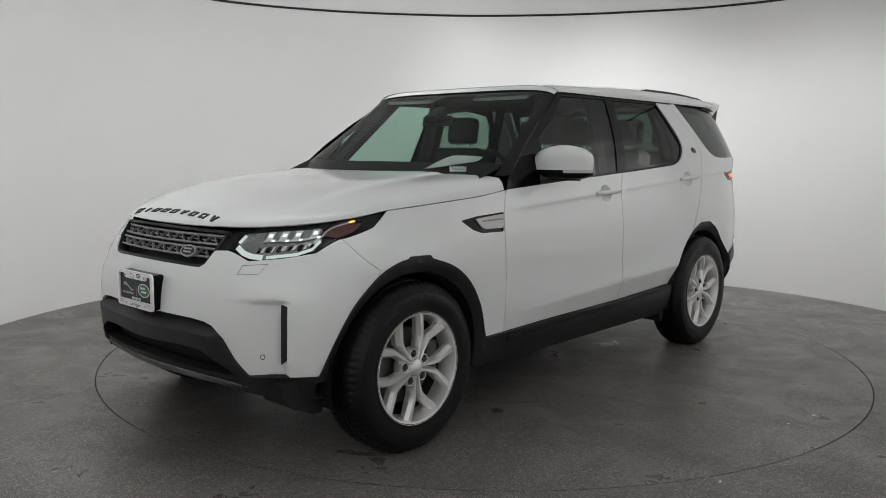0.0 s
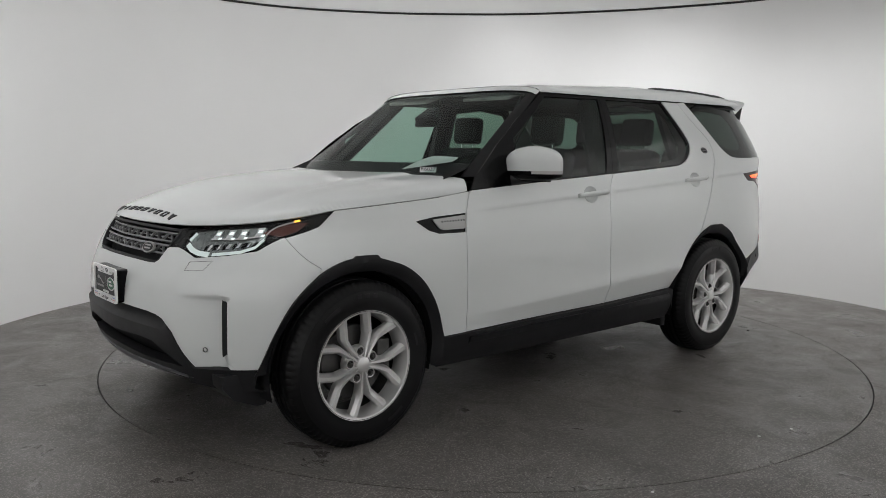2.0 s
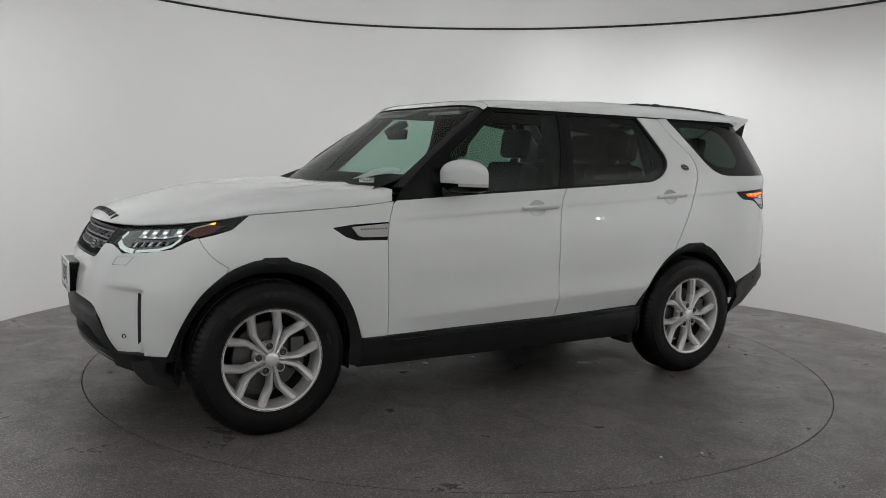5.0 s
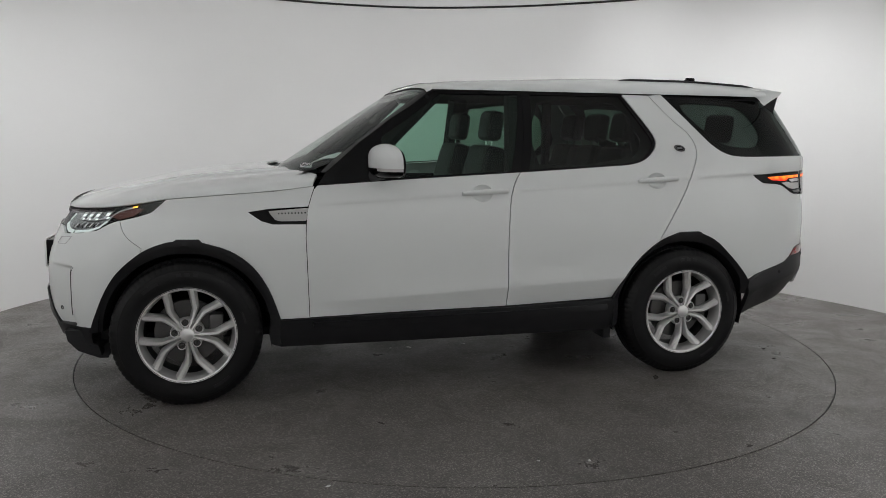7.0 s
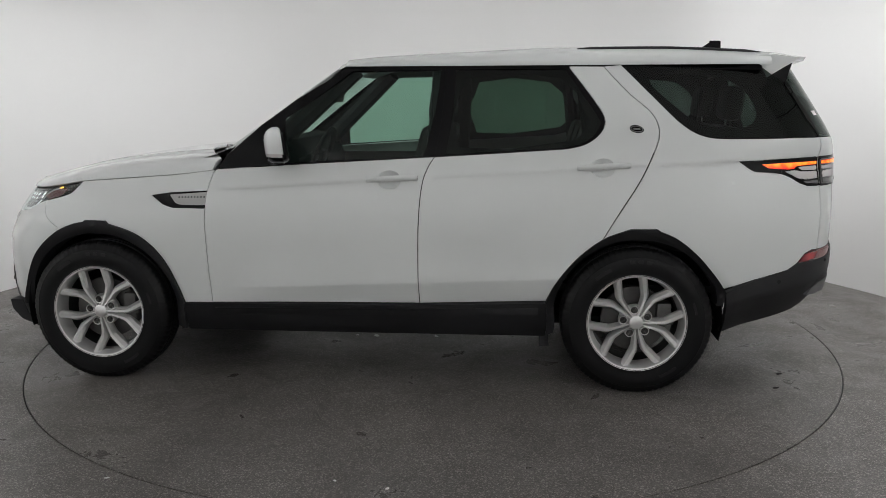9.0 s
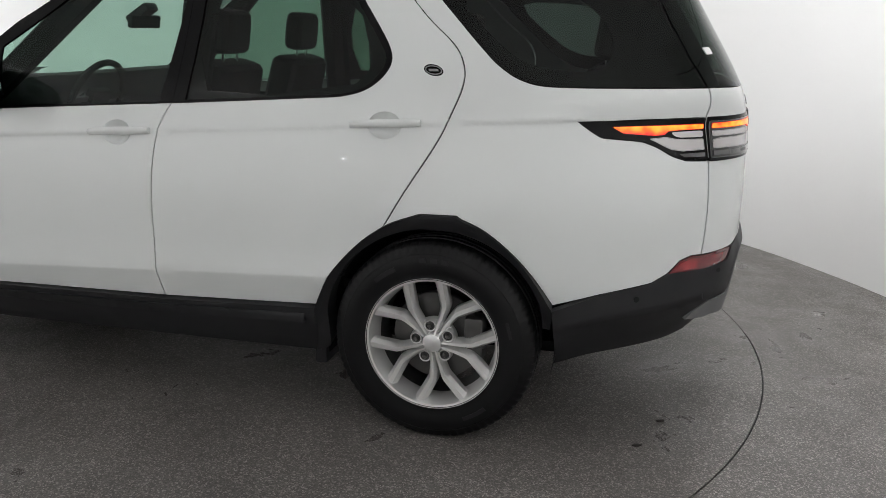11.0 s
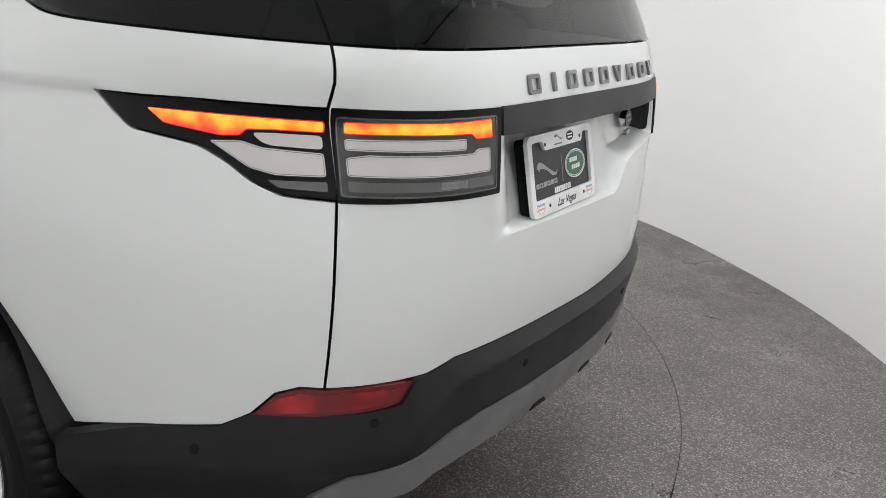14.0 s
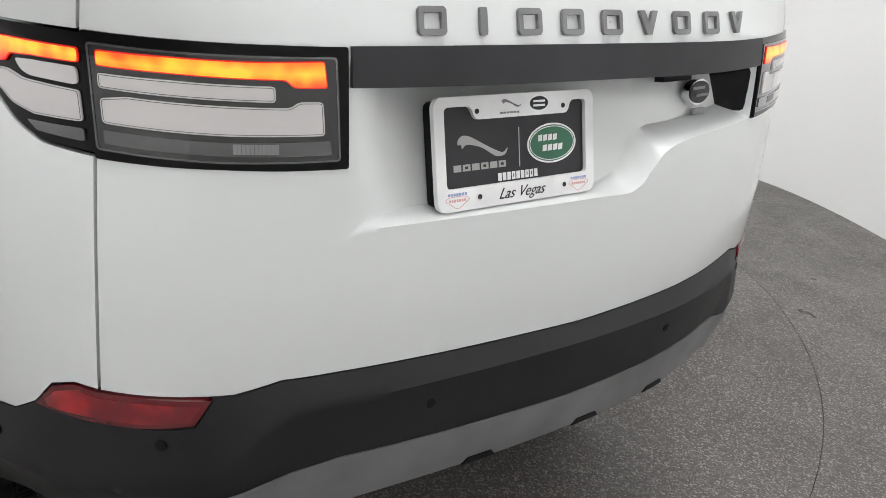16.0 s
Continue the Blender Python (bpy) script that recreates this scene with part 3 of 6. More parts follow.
# rear quarters
SPLIT = [(.748, 1.338), (.750, 1.279), (.751, 1.237), (.747, 1.088), (.757, .972), (.766, .752)]
QGLASS_LOW = bend([(-1.36, 1.709), (-1.595, 1.471), (-1.68, 1.395), (-1.76, 1.352), (-1.86, 1.335), (-2.1, 1.335)], 5)
LAMP_L = [(-1.955, 1.219), (-2.053, 1.222), (-2.167, 1.229), (-2.29, 1.234)]
LAMP_L_LOW = bend([(-1.955, 1.219), (-2.028, 1.172), (-2.068, 1.165), (-2.159, 1.158), (-2.192, 1.150), (-2.234, 1.132), (-2.275, 1.108), (-2.324, 1.091)], 3)
quarter = (side(DOOR_C + [q for q in ARCH_R if q[0] < -1.28] + [(-2.062, .611), (-2.239, .655), (-2.293, .69), (-2.333, .737), (-2.371, .753)])
           + [T(y, z) for y, z in SPLIT[::-1][:3]] + side(LAMP_L_LOW[::-1]) + side(LAMP_L[1:]) + [T(y, z) for y, z in SPLIT[::-1][3:]] + side(QGLASS_LOW[::-1]))
pair("rear_quarter_panel", shrink(quarter, GAP), white_paint, step=0.035, off=crease, extra=crease_points(-1.96, -1.55))

# glass and black pillars
A_PILLAR = [(.765, 1.174), (.718, 1.242), (.531, 1.403), (.341, 1.542), (.095, 1.695), (.02, 1.712)]
F_GLASS = [(.405, 1.206), (-.345, 1.247), (-.425, 1.69), (.05, 1.685), (.40, 1.44)]
both("pillar_trim", panel(shrink(side(A_PILLAR + [(-.447, 1.712), (-.402, 1.243), (.226, 1.209)]), 0.001), 0.05, -0.004, 0.01, holes=[side(F_GLASS)]), gloss_black, "glossy black window surround and front pillar")
both("front_door_glass", panel(shrink(side(F_GLASS), -0.006), 0.05, -0.010, 0), door_glass, "tinted front door window glass")
R_GLASS = [(-.455, 1.253), (-.5, 1.69)] + [(-1.075, 1.692)] + bend([(-1.20, 1.515), (-1.25, 1.44), (-1.253, 1.40), (-1.215, 1.345), (-1.155, 1.308), (-1.08, 1.291)], 4)
both("rear_pillar_trim", panel(shrink(side([(-.402, 1.243), (-.447, 1.712), (-1.10, 1.712)] + BELT_B[::-1][:-1]), 0.001), 0.05, -0.004, 0.01, holes=[side(R_GLASS)]), gloss_black, "glossy black rear window surround")
both("rear_door_glass", panel(shrink(side(R_GLASS), -0.006), 0.05, -0.010, 0), privacy_glass, "dark privacy glass in the rear door")
TOP_SPLIT = [(.748, 1.338), (.735, 1.43), (.70, 1.55), (.66, 1.66), (.63, 1.71)]
qg = side(QGLASS_LOW) + [T(y, z) for y, z in TOP_SPLIT] + side([(-1.9, 1.712)])
pair("quarter_glass", shrink(qg, GAP), dark_glass, "dark privacy quarter glass wrapping round the rear", step=0.05, off=-0.003, depth=0.01)

# tailgate
tail_white = [T(y, z) for y, z in SPLIT] + [T(.616, .762), T(.554, .779), T(.471, .778), T(.273, .770), T(0, .765)]
right = [(2 * END - u, z) for u, z in tail_white[::-1]][1:]


STEP_LOW = curve((-.48, 1.09), (-.325, 1.083), (-.225, 1.075), (-.165, 1.061), (-.125, 1.03), (-.10, 1.006), (-.065, .995), (0, .997), (.40, .998))
STEP_TOP = curve((-.48, 1.115), (-.325, 1.106), (-.225, 1.098), (-.165, 1.097), (-.125, 1.087), (-.10, 1.060), (-.065, 1.024), (0, 1.009), (.40, 1.011))


def plate_recess(u, z):
    """The tailgate is pressed in round the number plate, below the handle bar, with an S-shaped step."""
    p = skin0(u, z)
    if p.x > -2.3:
        return 0.0
    y = min(.40, max(-.48, p.y))
    low, top = STEP_LOW(y), STEP_TOP(y)
    k = min(1.0, max(0.0, (z - low) / (top - low)))
    left = min(1.0, max(0.0, (0.462 - p.y) / 0.13))
    left = left - 0.06 * math.sin(2 * math.pi * left)
    right = min(1.0, max(0.0, (p.y + 0.462) / 0.012))
    deep = 0.042 + 0.018 * min(1.0, max(0.0, (-0.08 - p.y) / 0.1))
    close = min(1.0, max(0.0, (1.226 - z) / 0.022))
    return -(deep * k + 0.30 * max(0.0, min(z, 1.20) - top)) * left * right * close


LAMP_R = [T(.7485, 1.240), T(.674, 1.241), T(.565, 1.241), T(.470, 1.240), T(.470, 1.086), T(.55, 1.086), T(.62, 1.087), T(.7455, 1.085)]
tail_poly = shrink(tail_white + right, GAP)
extra = [T(y, STEP_LOW(y) + (STEP_TOP(y) - STEP_LOW(y)) * f) for y in np.arange(-0.47, 0.45, 0.008) for f in (-.45, 0, .25, .5, .75, 1, 1.45)] + [T(-.456 + d, z) for d in (-.012, -.007, -.002, .003, .012) for z in np.arange(1.08, 1.22, .015)] + [T(y, z) for y in np.arange(-.45, .46, .03) for z in (1.19, 1.204, 1.215, 1.226, 1.236)]
tailgate = part("tailgate", panel(tail_poly, 0.035, plate_recess, extra=extra), white_paint, car)
glass_poly = [T(y, z) for y, z in TOP_SPLIT] + [T(.3, 1.715), T(0, 1.715)]
glass_poly = glass_poly + [(2 * END - u, z) for u, z in glass_poly[::-1]][1:]
low_edge = [(2 * END - T(y, 1.338)[0], 1.338) for y in (.6, .4, .2)] + [T(y, 1.338) for y in (0, .2, .4, .6)]
part("rear_window", panel(shrink(glass_poly + low_edge, GAP), 0.05, -0.002, 0.01), dark_glass, car, "dark curved rear window glass")
GARN = [T(.466, 1.241), T(.2, 1.241), T(0, 1.241), T(-.2, 1.241), T(-.466, 1.241), T(-.466, 1.19), T(-.2, 1.187), T(0, 1.187), T(.2, 1.187), T(.466, 1.19)]
part("handle_bar", panel(GARN, 0.05, 0.006, 0.085), grey_trim, car, "dark grey tailgate garnish bar")

# rear bumper: upper ledge, dark face, silver skirt
LEDGE_TOP = curve((0, .765), (.273, .770), (.471, .778), (.554, .779), (.616, .763), (.70, .757), (.80, .75))


def ledge_line(y):
    """Height of the bumper's upper break, which sweeps down towards the corners."""
    k = min(1.0, max(0.0, (abs(y) - 0.53) / 0.14))
    return 0.738 - 0.123 * k * k * (3 - 2 * k)


def proud(y):
    """How far the bumper stands out, less towards its ends."""
    k = min(1.0, max(0.0, (abs(y) - 0.20) / 0.40))
    return 0.024 - 0.006 * k * k * (3 - 2 * k)


def rear_off(u, z):
    p = skin0(u, z)
    k = min(1.0, max(0.0, (abs(p.y) - 0.56) / 0.15))
    side_k = k * k * (3 - 2 * k)
    if p.x > -1.5:
        side_k = 1.0
    top, low = LEDGE_TOP(abs(p.y)) + 0.001, ledge_line(p.y)
    low = min(low, top - 0.01)
    ledge = proud(p.y) * min(1.0, max(0.0, (top - z) / (top - low))) - 0.12 * max(0.0, low - z)
    flare = 0.045 * math.exp(-((p.x + 1.87) / 0.14) ** 2)
    line = 0.603 - 0.2085 * (p.x + 2.454)
    under = (0.42 * max(0.0, line - z) + 0.16 * max(0.0, z - line)) * min(1.0, max(0.0, (p.x + 2.50) / 0.06))
    return ledge * (1 - side_k) + flare + 0.018 * side_k - under * side_k


def raised(points):
    """Lift an outline by the height that the ledge adds, fading out at the corners."""
    out = []
    for y, z in points:
        k = min(1.0, max(0.0, (abs(y) - 0.50) / 0.2))
        out.append(T(y, z + 0.010 * (1 - k * k * (3 - 2 * k))))
    return out


rb_top = side(ARCH_R[-1:] + [(-2.062, .611), (-2.239, .655), (-2.293, .69)])
rb_mid = [T(.64, .762), T(.616, .762), T(.554, .779), T(.471, .778), T(.273, .770), T(0, .765)]
refl = side([(-2.293, .69), (-2.333, .737), (-2.371, .753)]) + [T(.766, .752), T(.692, .760), T(.64, .762), T(.662, .716), T(.72, .703), T(.775, .696)]
rb_low = raised([(0, .575), (.278, .58), (.48, .585), (.56, .57), (.70, .56)]) + side([(-2.45, .51), (-2.40, .43), (-2.34, .40), (-2.15, .363), (-1.91, .315)])
ring_top = rb_top + refl[::-1][:4] + rb_mid[1:]
full = ring_top + [(2 * END - u, z) for u, z in ring_top[::-1]][1:] + [(2 * END - u, z) for u, z in rb_low[::-1]] + rb_low[1:]
part("rear_bumper", panel(full, 0.035, rear_off, 0.03, extra=[T(y, ledge_line(y) + d) for y in list(np.arange(-.5, .51, .02)) + [s * v for s in (1, -1) for v in np.arange(.508, .70, .008)] for d in (-.03, -.012, 0, .012, .024)] + [(f * u + (1 - f) * END, z) for x in np.arange(-2.45, -1.95, .04) for u, z0 in [S(x, .603 - .2085 * (x + 2.454))] for f in (1, -1) for z in (z0 - .02, z0, z0 + .02)]), black_trim, car, "black plastic rear bumper")
pair("rear_reflector", shrink(refl, 0.002), red_frame, "red bumper reflector", step=0.02, off=lambda u, z: rear_off(u, z) * 0.3 + 0.004, depth=0.02)
pair("reflector_lens", shrink(refl, 0.010), red_lens, "bright red inner reflector lens", step=0.02, off=lambda u, z: rear_off(u, z) * 0.3 + 0.0055, depth=0.002)


def skirt_off(u, z):
    p = skin0(u, z)
    k = min(1.0, max(0.0, (abs(p.y) - 0.56) / 0.15))
    k = k * k * (3 - 2 * k)
    own = (proud(p.y) - 0.010 - 0.11 * max(0, 0.61 - z)) * (1 - k)
    return max(own, rear_off(u, z) + 0.006) if k > 0 else own


skirt = raised([(0, .606), (.278, .612), (.46, .618), (.53, .608), (.60, .592), (.67, .582), (.724, .567), (.75, .535), (.768, .503)])
skirt_low = raised([(.70, .500), (.60, .508), (.486, .520), (.37, .522), (.128, .520), (0, .522)])
sk = skirt + skirt_low + [(2 * END - u, z) for u, z in skirt_low[::-1]][1:] + [(2 * END - u, z) for u, z in skirt[::-1]][:-1]
part("rear_skirt", panel(sk, 0.035, skirt_off, 0.03), silver_trim, car, "silver-grey painted lower rear skirt")


# wheel arch flares, sills
def arch(points, cx, inner, lo):
    out = [(x, z) for x, z in points]
    cz = .385
    ins = []
    for x, z in out:
        d = math.hypot(x - cx, z - cz)
        k = inner / d
        ins.append((cx + (x - cx) * k, cz + (z - cz) * k))
    ins[0], ins[-1] = (ins[0][0], lo[0]), (ins[-1][0], lo[1])
    return out, ins


def flare_off(cx):
    def f(u, z):
        p = skin0(u, z)
        return 0.014 - 0.03 * min(1, max(0, (0.475 - math.hypot(p.x - cx, z - .385)) / 0.04)) + (0.045 * math.exp(-((p.x + 1.9) / 0.1) ** 2) if cx < 0 else 0)
    return f


for pts, cx, lo, ends in ((ARCH_F, 1.4615, (.42, .40), ((.973, .30), (1.955, .40))), (ARCH_R, -1.4615, (.46, .52), ((-.992, .305), (-1.895, .48)))):
    o, i = arch(pts, cx, 0.437, lo)
    o = [ends[0]] + o + [ends[1]]
    i = [(i[0][0], ends[0][1])] + i + [(i[-1][0], ends[1][1])]
    both("wheel_arch_flare", panel(side(o + i[::-1]), 0.03, flare_off(cx), 0.09, edge=0.02), black_trim, "black plastic wheel arch moulding")
sill = side([(.975, .442), (.818, .446), (.234, .454), (-.321, .459), (-.99, .482), (-.99, .272), (.2, .262), (.975, .262)])
both("sill", panel(shrink(sill, 0.001), 0.04, lambda u, z: 0.014 - 0.22 * max(0, .44 - z), 0.05), black_trim, "black plastic sill cladding")
strip = side([(.80, .424), (.2, .432), (-.31, .437), (-.95, .455), (-.95, .418), (-.31, .400), (.2, .393), (.80, .383)])
both("sill_strip", panel(strip, 0.04, lambda u, z: 0.018 - 0.22 * max(0, .44 - z) + 0.008 * math.sin((z - .39) / .06 * math.pi), 0.02), black_trim, "black step strip on the sill")


# bonnet
EDGE = curve((.70, 1.185), (.78, 1.167), (.99, 1.141), (1.287, 1.118), (1.549, 1.096), (1.675, 1.074), (1.831, 1.051), (1.957, 1.036), (2.033, 1.029), (2.2, 1.022))
CROWN = curve((.7, .083), (.8, .088), (1.07, .098), (1.38, .095), (1.545, .091), (1.71, .096), (1.88, .098), (2.04, .102), (2.2, .100))


def bonnet(x, y):
    z = EDGE(x)
    r = min(1.0, math.hypot(x, y) / reach(x / math.hypot(x, y), y / math.hypot(x, y), z))
    side_k = 1 / (1 + math.exp((abs(y) - 0.60 - 0.05 * (x - 1.4)) / 0.009))
    fade = min(1, max(0, (2.0 - x) / 0.5))
    return Vector((x, y, z + CROWN(x) * max(0.0, 1 - r ** 8) ** 0.5 + 0.013 * side_k * fade))


def bonnet_place(x, y):
    h = 0.004
    n = (bonnet(x + h, y) - bonnet(x - h, y)).cross(bonnet(x, y + h) - bonnet(x, y - h)).normalized()
    return bonnet(x, y), n


def bonnet_rim():
    pts = []
    for i in range(181):
        a = radians(-49.2) + radians(98.4) * i / 180
        lo, hi = 0.5, 3.0
        for _ in range(30):
            r = (lo + hi) / 2
            x, y = r * math.cos(a), r * math.sin(a)
            if r < reach(math.cos(a), math.sin(a), EDGE(x)):
                lo = r
            else:
                hi = r
        pts.append((lo * math.cos(a) * 0.9998, lo * math.sin(a) * 0.9998))
    back = [(1.0 - 0.27 * abs(v) ** 2.4, 0.9 * v) for v in (.95, .8, .6, .4, .2, 0, -.2, -.4, -.6, -.8, -.95)]
    return pts + back


rim = bonnet_rim()
near_edge = [(x * k, y * k) for x, y in rim[:181] for k in (.9985, .996, .992, .985, .972, .955)]
lines = [(x, s * (0.60 + 0.05 * (x - 1.4) + d)) for x in np.arange(.85, 2.0, .04) for s in (1, -1) for d in (-.03, -.015, -.006, .006, .015, .03)]
vs, tris = fill(rim, 0.045, (), 0.03, near_edge + lines)
part("bonnet", sheet(vs, tris, bonnet_place, 0.012), white_paint, car)
part("cowl", grid_surface(lambda u, v: Vector((1.06 - 0.27 * abs(2 * u - 1) ** 2.4 - 0.16 * v, 0.86 * (2 * u - 1), 1.20 + 0.01 * v)), 24, 4), dark_void, car, "black plastic wiper cowl")


# windscreen and its black edges
CROWN_R = curve((-2.3, .07), (-2.0, .092), (-1.5, .112), (-1.0, .111), (-.8, .104), (-.6, .094), (-.24, .078), (-.05, .067), (.13, .046))


def roof(x, y):
    b = 0.742 if x > -1.5 else 0.742 - 0.05 * ((-1.5 - x) / .8) ** 2
    k = max(0.0, 1 - min(1.0, abs(y) / b) ** 4.5) ** 0.5
    return Vector((x, y, 1.708 + CROWN_R(x) * k))


def screen(v, s, off=0.0):
    a = Vector((0.96 - 0.24 * abs(v) ** 2.3, 0.897 * v, 1.212 + 0.03 * v * v))
    b = roof(.115 - .03 * v * v, .738 * v) - Vector((0, 0, .004))
    return a.lerp(b, s) + Vector((.5, 0, .86)) * (0.004 * math.sin(math.pi * s) + off)


part("windscreen", grid_surface(lambda u, v: screen(0.92 * (2 * u - 1), 0.02 + 0.905 * v), 28, 18), screen_glass, car, "clear green-tinted windscreen")
both("screen_edge", grid_surface(lambda u, v: screen(0.92 + 0.08 * u, v, -0.002), 3, 18), gloss_black, "black windscreen edge")
part("screen_header", grid_surface(lambda u, v: screen(0.92 * (2 * u - 1), 0.905 + 0.05 * v, -0.003), 24, 2), gloss_black, car, "black band along the top of the windscreen")

part("roof_front_edge", grid_surface(lambda u, v: screen(1.0 * (2 * u - 1), 0.945 + 0.06 * v, 0.004 * math.sin(math.pi * min(1, .5 + v))), 40, 4), white_paint, car, "white front edge of the roof")
# roof
def roof_uv(u, v):
    y = 0.742 * math.sin(math.pi / 2 * (2 * v - 1))
    f = .115 - .03 * (y / .738) ** 2
    x = f + (-2.13 - f) * u
    b = 0.742 if x > -1.5 else 0.742 - 0.05 * ((-1.5 - x) / .8) ** 2
    return roof(x, y / 0.742 * b)


part("roof", grid_surface(roof_uv, 60, 40), white_paint, car, "white roof")
for s in (1, -1):
    rail = [(x, s * .60, roof(x, .60).z + 0.001) for x in np.linspace(-1.22, -2.02, 14)]
    rail = [(-1.14, s * .60, roof(-1.14, .6).z)] + rail + [(-2.10, s * .60, roof(-2.1, .6).z)]
    part("roof_rail", tube(rail, [.004] + [.011] * 14 + [.004], 8), black_trim, car, "black roof rail")


def spoiler_uv(u, v):
    y = 0.675 * (2 * v - 1)
    k = abs(2 * v - 1)
    xt = -2.43 + .165 * k ** 3
    zt = 1.757 - .012 * k ** 2
    top = roof(-2.05, y * .99)
    prof = [top, Vector((-2.05 + (xt + 2.05) * .5, y, (top.z + zt) / 2 + .006)), Vector((xt, y, zt)), Vector((xt + .012, y, zt - .022)), Vector((xt + .10 - .03 * k ** 6, y, zt - .05 - .005 * k ** 6)), Vector((-2.08 - .037 * k ** 6, y * (.97 + .03 * k ** 6), zt - .075 - .03 * k ** 6))]
    i = min(4, int(u * 5))
    return prof[i].lerp(prof[i + 1], u * 5 - i)


spoiler = grid_surface(spoiler_uv, 15, 30)
for v in (0, 1):
    spoiler.faces.new([spoiler.verts.new(spoiler_uv(i / 5, v)) for i in range(6)])
bmesh.ops.remove_doubles(spoiler, verts=spoiler.verts[:], dist=1e-5)
bmesh.ops.recalc_face_normals(spoiler, faces=spoiler.faces[:])
part("spoiler", spoiler, white_paint, car, "white roof spoiler")
for s in (1, -1):
    fin = bmesh.new()
    pts = [(-2.118, 1.645), (-2.242, 1.722), (-2.209, 1.600), (-2.172, 1.608)]
    a = [fin.verts.new((x, s * .672, z)) for x, z in pts]
    b = [fin.verts.new((x - .02, s * .615, z)) for x, z in pts]
    fin.faces.new(a), fin.faces.new(b[::-1])
    for k in range(4):
        fin.faces.new((a[k], b[k], b[(k + 1) % 4], a[(k + 1) % 4]))
    bmesh.ops.recalc_face_normals(fin, faces=fin.faces[:])
    part("spoiler_fin", fin, gloss_black, car, "glossy black fin under the spoiler")
bm = box(.15, .05, .076, Matrix.Translation((-1.955, 0, 1.831)), .01)
for v in bm.verts:                                       # a wedge that rises to an upright back
    if v.co.z > 1.84:
        v.co.x = min(v.co.x - .006, -1.965 + (v.co.x + 1.88) * .12) if v.co.x > -2.0 else v.co.x
        v.co.y *= .45
part("aerial_fin", bm, gloss_black, car, "black roof aerial fin")

# front bumper, grille opening, lower parts
GRILLE = [N(0, .862), N(.166, .861), N(.33, .858), N(.375, .860), N(.402, .875), N(.429, .928), N(.444, .975), N(.448, 1.014), N(.25, 1.020), N(0, 1.022)]
grille_full = GRILLE + [(-u, z) for u, z in GRILLE[::-1]][1:-1]
H_LOW = [N(.439, .933), N(.496, .936), N(.536, .925), N(.599, .898)] + side([(2.009, .91), (1.905, .933), (1.843, .967), (1.788, .988)])
B_LOW = [N(0, .645), N(.2, .645), N(.376, .643), N(.45, .637), N(.495, .624), N(.552, .575), N(.60, .49), N(.641, .418)] + side([(2.05, .42), (1.945, .42)])
SLOT = [N(.765, .729), N(.786, .718), N(.788, .60), N(.784, .493), N(.764, .473), N(.768, .60)]
bump_l = GRILLE[:6] + H_LOW + side([(1.787, .984), (1.675, .852), (1.682, .828)] + [q for q in ARCH_F if q[0] > 1.685]) + B_LOW[::-1][1:]
bump = bump_l + [(-u, z) for u, z in bump_l[::-1]][1:-1]


def pocket(u, z):
    """A shallow pressed pocket beside the corner slot."""
    a = abs(u)
    k = 1 / (1 + math.exp(-(0.737 - z) / 0.004)) * 1 / (1 + math.exp(-(a - 0.62) / 0.035)) * 1 / (1 + math.exp((a - N(.777, .6)[0]) / 0.004))
    return -0.034 * k * min(1.0, max(0.0, (a - 0.55) / 0.25))


pk = [(s * u, z) for s in (1, -1) for u in np.arange(.55, .95, .03) for z in (.752, .745, .740, .735, .730, .722)]
pk += [(s * (N(.777, .6)[0] + d), z) for s in (1, -1) for z in np.arange(.48, .74, .03) for d in (-.016, -.008, 0, .008, .016)]
part("front_bumper", panel(shrink(bump, 0.0010), 0.035, pocket, holes=[shrink(SLOT, -.002), [(-u, z) for u, z in shrink(SLOT, -.002)]], extra=pk), white_paint, car)
both("corner_slot", panel(SLOT, .02, -.012, 0), black_trim, "black air slot in the bumper corner")

chin = B_LOW + side([(1.95, .335), (1.90, .318)]) + [N(.74, .322), N(.606, .346), N(.60, .42), N(.53, .468), N(.42, .515), N(.3, .52), N(0, .51)]
chin = chin + [(-u, z) for u, z in chin[::-1]][1:-1]


def chin_off(u, z):
    k = min(1.0, max(0.0, (0.645 - z) / 0.06))
    mid = 1 / (1 + math.exp((abs(u) - 0.60) / 0.03))
    return mid * (-0.05 + 0.062 * k * k * (3 - 2 * k))


part("bumper_bar", panel(chin, .035, chin_off, .06), black_trim, car, "black plastic lower front bumper")
intake = [N(0, .53), N(.3, .54), N(.42, .53), N(.56, .48), N(.62, .38), N(.4, .37), N(0, .37)]
intake = intake + [(-u, z) for u, z in intake[::-1]][1:-1]
part("intake", panel(intake, .05, -.07, 0), dark_void, car, "dark lower air intake")
lip = [N(0, .425), N(.28, .415), N(.5, .415), N(.61, .415), N(.62, .355), N(.5, .365), N(.3, .372), N(0, .375)]
lip = lip + [(-u, z) for u, z in lip[::-1]][1:-1]
part("lower_lip", panel(lip, .04, -.004, .05), black_trim, car, "black lower lip of the intake")
skid = [N(0, .395), N(.3, .392), N(.5, .388), N(.63, .372), N(.60, .335), N(.5, .32), N(.3, .305), N(0, .30)]
skid = skid + [(-u, z) for u, z in skid[::-1]][1:-1]
part("skid_plate", panel(skid, .04, lambda u, z: .004 - .9 * max(0, .37 - z), .03), silver_trim, car, "silver-grey front skid plate")

